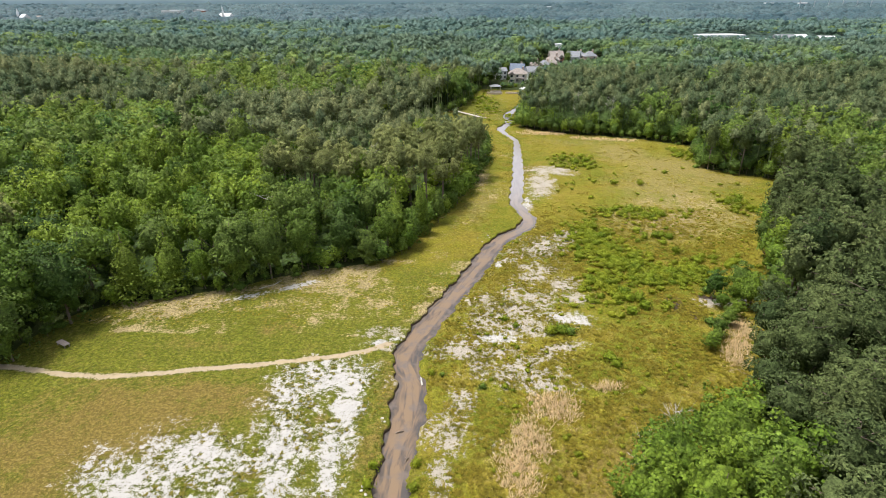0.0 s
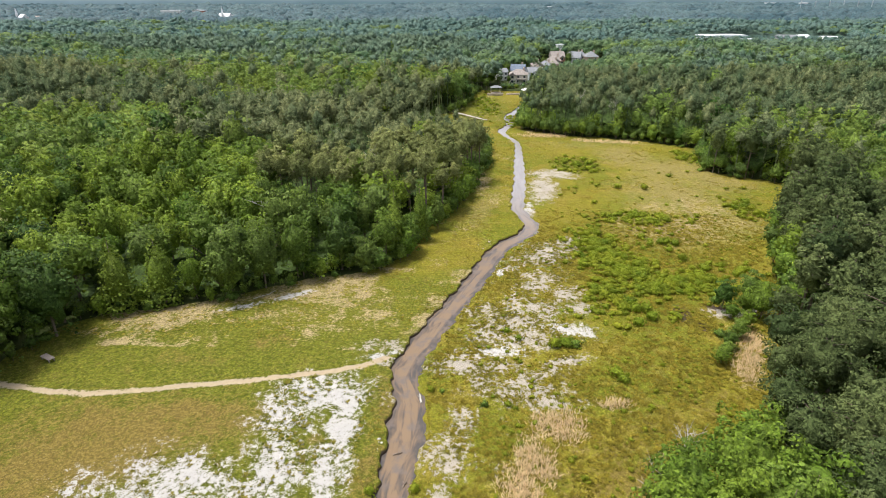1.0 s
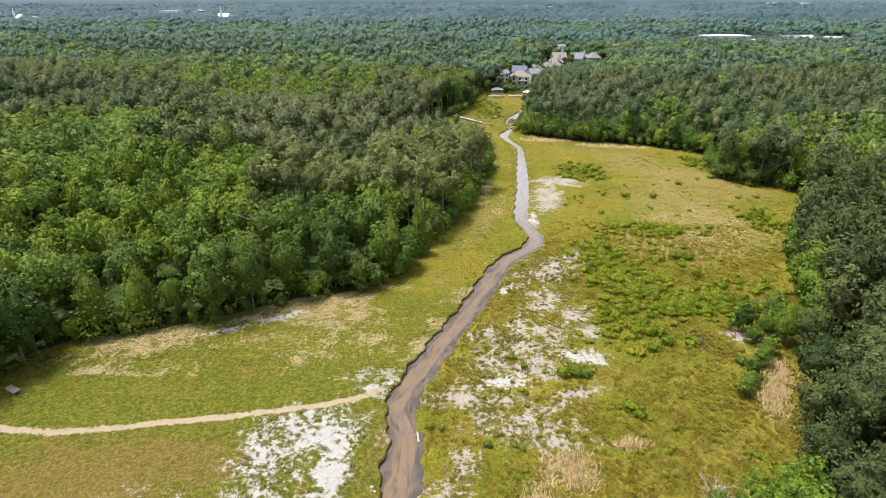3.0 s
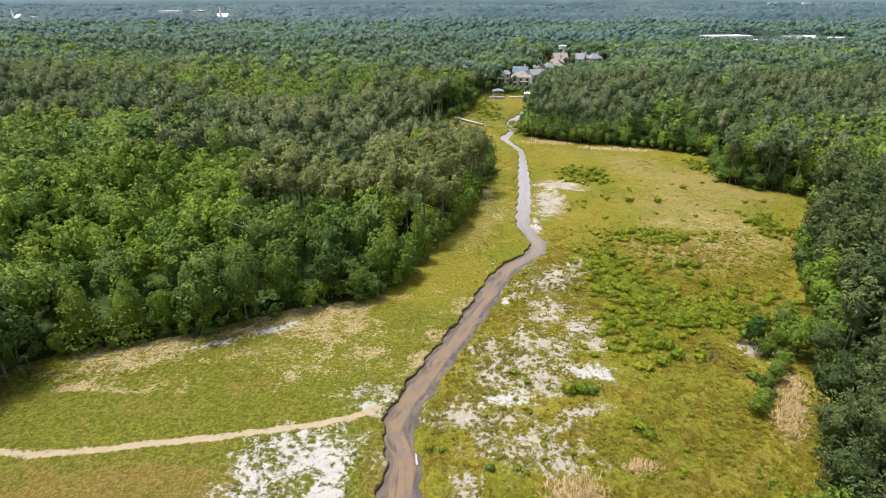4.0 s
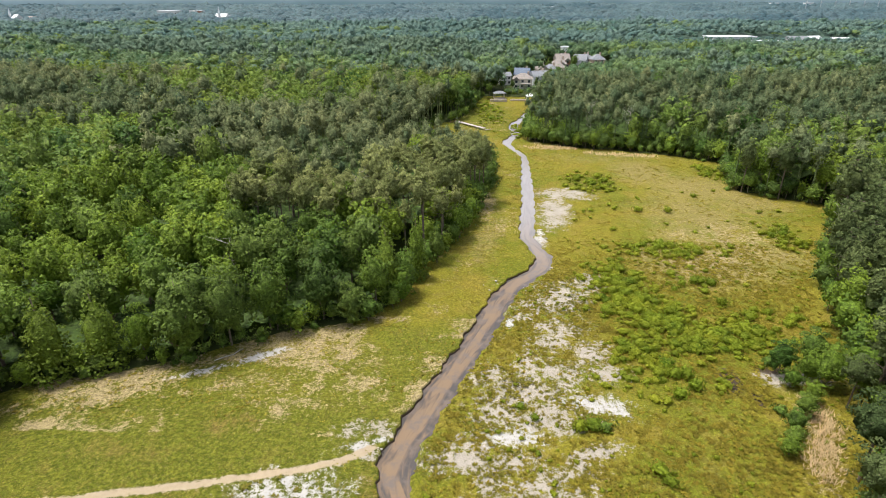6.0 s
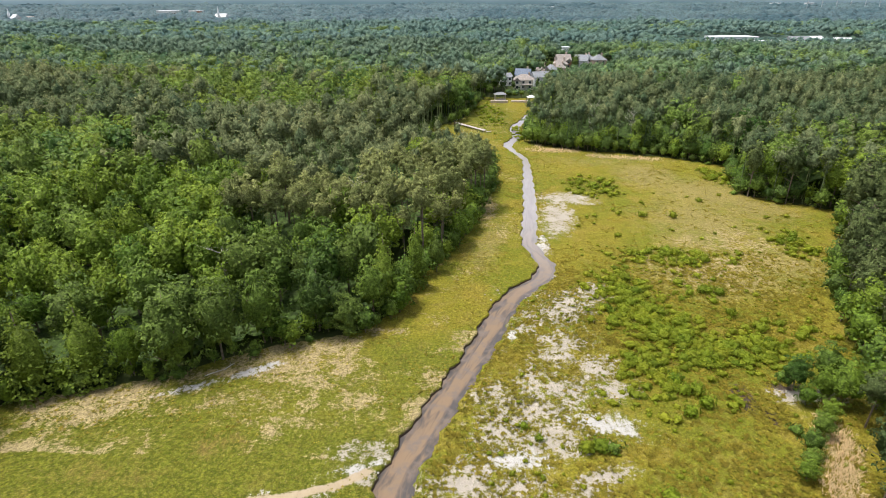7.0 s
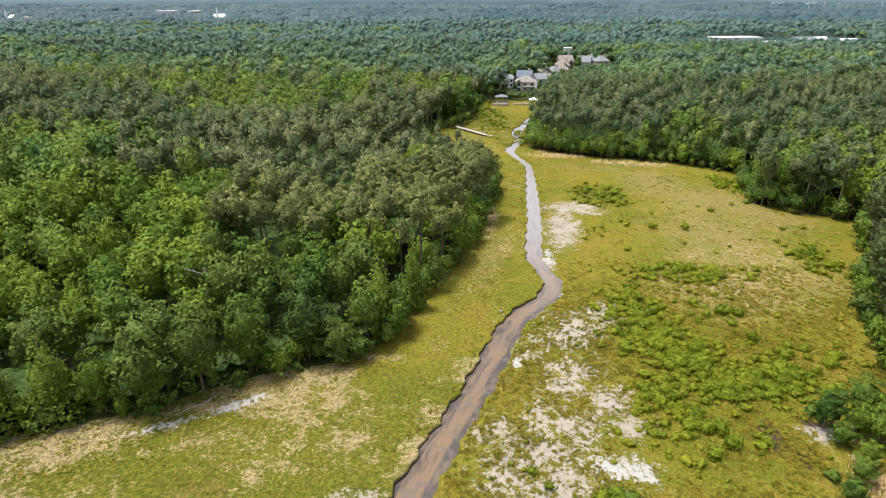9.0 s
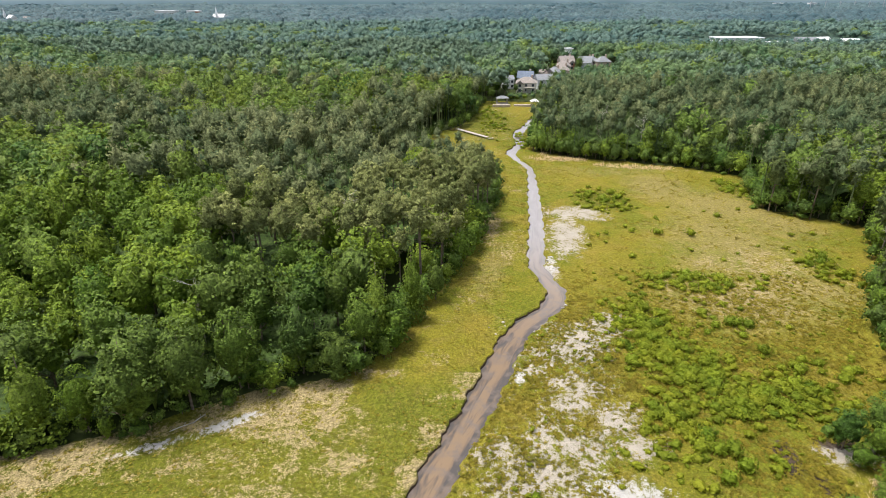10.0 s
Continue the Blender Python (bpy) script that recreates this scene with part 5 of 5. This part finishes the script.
def window(parent, x, y, z, w, h):
    win = obj("window", boxed(x - w / 2 - 0.1, x + w / 2 + 0.1, y - 0.09, y + 0.06, z - 0.1, z + h + 0.1), WHITE_PAINT, parent, "white window frame")
    obj("pane", boxed(x - w / 2, x + w / 2, y - 0.12, y - 0.05, z, z + h), GLASS, win, "dark glass")


def house(x, y, turn, w, d, storeys, wall, roof, rise, kind, label, porch=False, wing=None, chimney=True):
    root = tagged(new("house"), label, "house", "houses among the trees")
    root.matrix_basis = pose(x, y, ground_z(x, y), 0, 0, turn)
    h = 2.7 * storeys + 0.2
    obj("wall", boxed(-w / 2, w / 2, -d / 2, d / 2, -0.5, h), wall, root)
    rf = obj("roof", hip(w, d, h, rise) if kind == "hip" else gable(w, d, h, rise, 0.5, kind == "gable_x"), roof, root, "shingled roof")
    if chimney:
        obj("chimney", boxed(w * 0.22, w * 0.22 + 1.1, 0.6, 1.7, h, h + rise + 1.0), SIDING_TAN, rf, "brick chimney")
    n = max(2, int(w / 3.6))
    for s in range(storeys):
        for i in range(n):
            window(root, -w / 2 + w * (i + 0.5) / n, -d / 2, 0.9 + 2.7 * s, 1.3, 1.4)
    if wing:
        wx, ww, wd = wing
        obj("wing", boxed(wx - ww / 2, wx + ww / 2, -d / 2 - wd, -d / 2 + 0.1, -0.5, h - 0.6), wall, root)
        bm = gable(ww, wd + d * 0.5, h - 0.6, ww * 0.5, 0.4, False)
        bmesh.ops.translate(bm, vec=(wx, -d / 2 - wd / 2 + d * 0.25, 0), verts=bm.verts)
        obj("wing_roof", bm, roof, root, "shingled gable")
        for s in range(storeys):
            window(root, wx, -d / 2 - wd, 0.9 + 2.7 * s, 1.5, 1.4)
    if porch:
        obj("porch_roof", boxed(-w * 0.1, w * 0.42, -d / 2 - 3.0, -d / 2, 3.0, 3.3), roof, root, "flat porch roof")
        for i in range(5):
            px = -w * 0.08 + i * w * 0.12
            obj("porch_post", boxed(px - 0.12, px + 0.12, -d / 2 - 2.9, -d / 2 - 2.65, 0, 3.0), WHITE_PAINT, root, "white post")
    return root


house(42.5, 383, -8, 11.5, 9, 2, SIDING_CREAM, ROOF_BROWN, 2.9, "hip", "cream two storey house with a brown hipped roof", porch=True, wing=(-3.6, 4.2, 1.8))
house(44.0, 402, -14, 9, 8, 2, SIDING_WHITE, ROOF_BLUE, 3.8, "gable_x", "tall white house with a slate blue gabled roof", wing=(2.8, 3.6, 2.0))
house(54, 396, 12, 9.5, 8, 2, SIDING_WHITE, ROOF_GREY, 3.0, "gable_x", "white house with a steep grey roof")
house(58.5, 424, 25, 9, 8, 2, SIDING_CREAM, ROOF_BROWN, 3.8, "gable_y", "cream gabled house with a brown roof", wing=(-2.4, 3.4, 1.5))
house(66, 432, -18, 9, 8, 2, SIDING_CREAM, ROOF_GREY, 3.2, "hip", "cream house with a grey hipped roof")
house(73, 443, -10, 9.5, 8, 2, SIDING_TAN, ROOF_BROWN, 3.4, "hip", "tan brick house with a brown hipped roof")
house(78, 466, -5, 10, 9, 2, SIDING_TAN, ROOF_BROWN, 3.8, "hip", "tan brick house with a broad brown roof", wing=(2.2, 4.0, 1.6))
house(84, 490, 8, 10.5, 9, 2, BRICK_RED, ROOF_BROWN, 4.2, "gable_x", "red brick house with a brown roof", wing=(2.8, 4.4, 1.8))
house(98, 488, -20, 10, 9, 2, SIDING_WHITE, ROOF_GREY, 4.2, "gable_x", "white house with a steep grey roof", wing=(-2.6, 4.0, 1.6))
house(105, 499, 35, 8.5, 8, 2, SIDING_CREAM, ROOF_GREY, 3.4, "hip", "cream house with a grey hipped roof")
house(112, 493, 10, 10, 9, 2, SIDING_TAN, ROOF_GREY, 3.8, "hip", "tan house with a grey hipped roof")
house(32.5, 394, 20, 6, 6, 2, SIDING_WHITE, ROOF_GREY, 2.0, "gable_x", "small white house half hidden by trees", chimney=False)

# garden trees before and between the houses
for kind_, tx_, ty_, th_, tw_ in [("dark", 49.5, 374, 7, 0.8), ("cypress", 50.5, 382, 7.5, 0.45), ("dark", 58, 388, 8, 0.9), ("cypress", 61.5, 402, 9, 0.5), ("dark", 64, 412, 9, 0.9), ("dark", 35.5, 374, 5.5, 1.1), ("mid", 29, 372, 6, 1.2), ("bright", 24, 366, 8, 1.1),
                              ("mid", 18, 358, 9, 1.0), ("bright", 13, 352, 10, 1.0), ("mid", 20.5, 350, 7, 1.2), ("bright", 30, 350, 4.5, 1.3), ("mid", 34, 348, 4, 1.4), ("bright", 38, 350, 4, 1.4), ("mid", 43, 354, 4.5, 1.3), ("bright", 48, 352, 4.5, 1.3), ("mid", 8, 349, 9, 1.1), ("bright", 2, 350, 10, 1.1), ("mid", -4, 352, 11, 1.1), ("bright", 52, 366, 5.5, 1.2),
                              ("mid", 70, 420, 9, 0.9), ("dark", 90, 470, 10, 1.0), ("mid", 92, 480, 11, 0.9), ("dark", 50, 412, 9, 0.8), ("dark", 68, 452, 10, 0.9), ("mid", 36, 400, 11, 1.0), ("dark", 52, 422, 12, 1.0), ("mid", 27, 386, 9, 1.0)]:
    plant_tree(kind_, tx_, ty_, th_, tw_)


def pavilion(x, y, w, d, h, roof, label):
    root = tagged(new("pavilion"), label, "pavilion")
    root.matrix_basis = pose(x, y, ground_z(x, y), 0, 0, 6)
    obj("roof", hip(w, d, h, 1.1, 0.4), roof, root)
    for sx in (-1, 1):
        for sy in (-1, 1):
            obj("post", boxed(sx * w * 0.44 - 0.13, sx * w * 0.44 + 0.13, sy * d * 0.42 - 0.13, sy * d * 0.42 + 0.13, -0.3, h), PLANK, root)
    obj("floor_slab", boxed(-w / 2, w / 2, -d / 2, d / 2, -0.4, 0.15), STONE, root)
    return root


pavilion(25.5, 343, 6.0, 4.4, 2.9, ROOF_GREY, "open park pavilion with a grey roof on posts")
pavilion(41.5, 336, 3.6, 3.2, 2.8, WHITE_ROOF, "small open shelter with a white roof")


def stone_wall(x0, x1, y, h, label):
    root = tagged(new("retaining_wall"), label, "wall")
    root.matrix_basis = pose(x0, y, ground_z(x0, y))
    n = int((x1 - x0) / 0.9)
    g = random.Random(int(x0))
    for i in range(n):
        for r in range(2):
            w = (x1 - x0) / n
            obj("stone", boxed(i * w + 0.02, i * w + w - 0.02, g.uniform(-0.1, 0.1), 1.2, r * h / 2 - 0.3 * (r == 0), (r + 1) * h / 2 - 0.02, 0.06), STONE, root)
    return root


stone_wall(20, 29, 332.5, 1.1, "low wall of pale stone blocks at the head of the meadow")
stone_wall(31, 41, 335, 0.9, "low wall of pale stone blocks beside the creek")


def boardwalk(xa, ya, xb, yb, width):
    root = tagged(new("boardwalk"), "pale plank boardwalk at the edge of the pines", "boardwalk")
    l = math.hypot(xb - xa, yb - ya)
    root.matrix_basis = pose(xa, ya, ground_z(xa, ya), 0, 0, math.degrees(math.atan2(yb - ya, xb - xa)))
    n = int(l / 0.3)
    for i in range(n):
        obj("plank", boxed(i * 0.3 + 0.01, i * 0.3 + 0.28, -width / 2, width / 2, 0.42, 0.5), PLANK, root)
    for i in range(int(l / 2.4) + 1):
        for sy in (-1, 1):
            obj("post", boxed(i * 2.4 - 0.07, i * 2.4 + 0.07, sy * width * 0.45 - 0.07, sy * width * 0.45 + 0.07, -0.3, 0.42), WEATHERED, root)
    return root


boardwalk(1.9, 279, 13.9, 264.0, 1.6)


def plank_bench(x, y, turn, l, d, h, label, mat):
    root = tagged(new("bench"), label, "bench")
    root.matrix_basis = pose(x, y, ground_z(x, y), 0, 0, turn)
    n = 5
    for i in range(n):
        obj("slat", boxed(-l / 2, l / 2, -d / 2 + d * i / n + 0.015, -d / 2 + d * (i + 1) / n - 0.015, h - 0.07, h, 0.01), mat, root)
    for sx in (-1, 1):
        for sy in (-1, 1):
            obj("leg", boxed(sx * l * 0.4 - 0.06, sx * l * 0.4 + 0.06, sy * d * 0.36 - 0.06, sy * d * 0.36 + 0.06, -0.1, h - 0.07), WEATHERED, root)
        obj("crossbeam", boxed(sx * l * 0.4 - 0.05, sx * l * 0.4 + 0.05, -d * 0.42, d * 0.42, h - 0.19, h - 0.07), WEATHERED, root)
    return root


plank_bench(-61.0, 77.4, -28, 2.4, 1.0, 0.55, "grey weathered plank bench on the lawn", WEATHERED)
plank_bench(56.3, 97.3, -6, 2.6, 0.8, 0.5, "bleached plank bench beside a sandy pool", DEADWOOD)
plank_bench(15.2, 263.0, 20, 2.2, 0.9, 0.55, "plank bench at the end of the boardwalk", DEADWOOD)


def log(x, y, z, turn, l, r, label, wood=DEADWOOD):
    v, f = tube([(-l / 2, 0, 0), (-l * 0.1, 0.05, 0.06), (l * 0.2, -0.04, 0.1), (l / 2, 0.06, 0.02)], [r, r * 1.05, r * 0.85, r * 0.5], 7)
    b = tube([(l * 0.1, 0, 0.05), (l * 0.2, 0.4, 0.25)], [r * 0.5, 0.02], 5)
    ob = new("log", mesh_of("log", *joined([(v, f), b]), wood))
    ob.matrix_basis = pose(x, y, z, 0, 0, turn)
    return tagged(ob, label, "log", "fallen logs")


log(-2.9, 71.2, ground_z(-3, 71) - 0.5, 100, 2.0, 0.14, "bleached log lying in the creek's edge")
log(-34.5, 98.5, ground_z(-34, 98) + 0.1, 35, 3.0, 0.07, "bleached fallen branch at the wood's edge")
log(-32.8, 100.2, ground_z(-33, 100) + 0.1, 60, 2.2, 0.06, "bleached fallen branch at the wood's edge")
log(58.5, 98.6, ground_z(58, 98) + 0.2, 5, 6.0, 0.16, "pale fallen trunk under the pines")
log(-5.2, 60.3, ground_z(-5, 60) - 0.5, 20, 1.2, 0.09, "dark snag in the shallow creek", BARK)
log(-3.9, 55.4, ground_z(-4, 55) - 0.5, 70, 1.0, 0.09, "dark snag in the shallow creek", BARK)


def boulder(x, y, r, label, seed):
    g = np.random.default_rng(seed)
    v = ICO1_V * g.uniform(0.72, 1.15, (len(ICO1_V), 1)) * np.array((r, r * g.uniform(0.6, 1.0), r * 0.45))
    ob = new("boulder", mesh_of("boulder", v, ICO1_F, SANDSTONE))
    ob.matrix_basis = pose(x, y, ground_z(x, y) + 0.02, 0, 0, g.uniform(0, 360))
    return tagged(ob, label, "rock", "pale rocks by the creek")


SANDSTONE = plain("white_sandstone", (0.36, 0.33, 0.29), (0.54, 0.51, 0.46), 1.5, 0.9, 0.08)
_g = np.random.default_rng(12)
for cx, cy, n, sp, r in [(-8.2, 80.9, 4, 0.7, 0.22), (-10.2, 79.9, 3, 0.6, 0.2), (-7.6, 62.4, 3, 0.5, 0.26), (-7.6, 60.0, 3, 0.5, 0.25), (11.4, 111.0, 4, 0.8, 0.25), (22.0, 152.6, 4, 0.9, 0.4), (22.4, 149.0, 4, 1.2, 0.3), (14.9, 123.5, 4, 1.0, 0.35), (21.5, 133.5, 5, 1.2, 0.35), (0.6, 88.4, 3, 0.7, 0.4), (9.2, 124.2, 5, 2.0, 0.35), (-8.3, 49.6, 3, 0.6, 0.45)]:
    for i in range(n):
        bx, by = cx + _g.normal() * sp * 0.6, cy + _g.normal() * sp
        if abs(bx - float(creek_x(by))) > float(creek_w(by)) / 2 + 0.45:
            boulder(bx, by, r * _g.uniform(0.5, 1.2), "pale sandstone rock at the creek's edge", int(_g.integers(1e6)))

# dead trees
for i, (x, y, h) in enumerate([(24.4, 50.6, 7.0), (30, 58.5, 6), (-38, 116, 13), (-20, 150, 16), (54, 247, 16), (92, 151, 14), (67, 241, 15)]):
    tagged(new("dead_tree", mesh_of("dead_tree", *dead_tree(np.random.default_rng(200 + i), h), DEADWOOD)), "bare bleached dead tree among green crowns", "dead tree", "dead trees").matrix_basis = pose(x, y, ground_z(x, y), 0, 0, 70 * i)


# ---- far buildings above the woods ----
def hall(x, y, turn, w, d, h, wall, roof, rise, label, windows=6):
    root = tagged(new("hall"), label, "building", "far buildings")
    root.matrix_basis = pose(x, y, ground_z(x, y), 0, 0, turn)
    obj("wall", boxed(-w / 2, w / 2, -d / 2, d / 2, -0.5, h), wall, root)
    if rise > 0.5:
        obj("roof", gable(w, d, h, rise), roof, root)
    else:
        obj("roof", boxed(-w / 2 - 0.4, w / 2 + 0.4, -d / 2 - 0.4, d / 2 + 0.4, h, h + 0.6), roof, root)
    for i in range(windows):
        window(root, -w / 2 + w * (i + 0.5) / windows, -d / 2, h * 0.45, w / windows * 0.45, h * 0.3)
    return root


def church(x, y, turn, w, d, h, spire, label, tx):
    root = hall(x, y, turn, w, d, h, WHITE_PAINT, WHITE_ROOF, 5.5, label, 4)
    root.name = "church"
    tagged(root, category="church")
    obj("tower", boxed(tx - 1.3, tx + 1.3, -d / 2 - 1.0, -d / 2 + 2.6, -0.5, h + 6), WHITE_PAINT, root)
    s = 1.25
    obj("spire", solid([(tx - s, -d / 2 - 1.1, h + 6), (tx + s, -d / 2 - 1.1, h + 6), (tx + s, -d / 2 + 2.7, h + 6), (tx - s, -d / 2 + 2.7, h + 6), (tx, -d / 2 + 0.8, spire)], [(0, 1, 4), (1, 2, 4), (2, 3, 4), (3, 0, 4), (3, 2, 1, 0)]), WHITE_ROOF, root, "slim white spire")
    return root


church(-426, 1140, -12, 22, 14, 10.5, 29.5, "white church with a slim steeple above the trees", -2)
hall(-405, 1146, -12, 26, 16, 9.5, SIDING_WHITE, ROOF_GREY, 3.0, "long low grey roofed church hall")
church(-795, 1120, -30, 20, 12, 10, 26, "white church with a slim steeple far off", -9)
hall(-748, 1095, -20, 18, 12, 11, BRICK_RED, ROOF_BROWN, 2.5, "red brick building among far trees", 4)
hall(-612, 1330, -10, 46, 18, 15.2, SIDING_WHITE, WHITE_ROOF, 0, "long white flat roofed building far off", 8)
hall(-548, 1320, -10, 26, 16, 16.0, SIDING_WHITE, WHITE_ROOF, 0, "white flat roofed building with a brick end", 4)
hall(-533, 1300, -10, 9, 9, 15.5, BRICK_RED, WHITE_ROOF, 0, "red brick block beside a white building", 2)
hall(304, 700, 8, 50, 22, 6.6, SIDING_WHITE, WHITE_ROOF, 0, "long white flat roofed warehouse", 12)
hall(331, 676, 8, 30, 12, 4.0, SIDING_CREAM, WHITE_ROOF, 0, "low pale annex in front of a warehouse", 6)
hall(374, 694, -10, 20, 12, 4.6, SIDING_WHITE, ROOF_GREY, 3.0, "white house with a grey roof far off", 4)
hall(395, 700, 15, 15, 10, 4.6, SIDING_WHITE, WHITE_ROOF, 2.8, "white house with a pale roof far off", 3)
hall(418, 690, -8, 18, 11, 4.0, SIDING_WHITE, WHITE_ROOF, 2.5, "white house with a pale roof far off", 3)
hall(91, 520, 10, 5, 5, 12, WHITE_PAINT, WHITE_ROOF, 0, "white water tank house above the trees", 2)
hall(900, 1790, 0, 26, 14, 20, WHITE_PAINT, WHITE_ROOF, 0, "white building near the horizon", 3)
hall(1000, 1800, 0, 20, 14, 20, WHITE_PAINT, WHITE_ROOF, 0, "white building near the horizon", 3)
hall(245, 1650, 0, 22, 12, 14, WHITE_PAINT, WHITE_ROOF, 0, "white building near the horizon", 3)
mast = None
for i in range(6):
    x, y = 872 + 38 * i, 1580 + 4 * i
    if mast is None:
        mast = tagged(new("power_mast"), "slim pale steel mast above far woods", "mast", "power masts")
        mast.matrix_basis = pose(x, y, 0)
        obj("pole", boxed(-0.7, 0.7, -0.7, 0.7, 0, 29), METAL, mast)
        obj("arm", boxed(-3.2, 3.2, -0.3, 0.3, 25, 25.8), METAL, mast)
    else:
        copy_thing(mast, pose(x, y, 0))
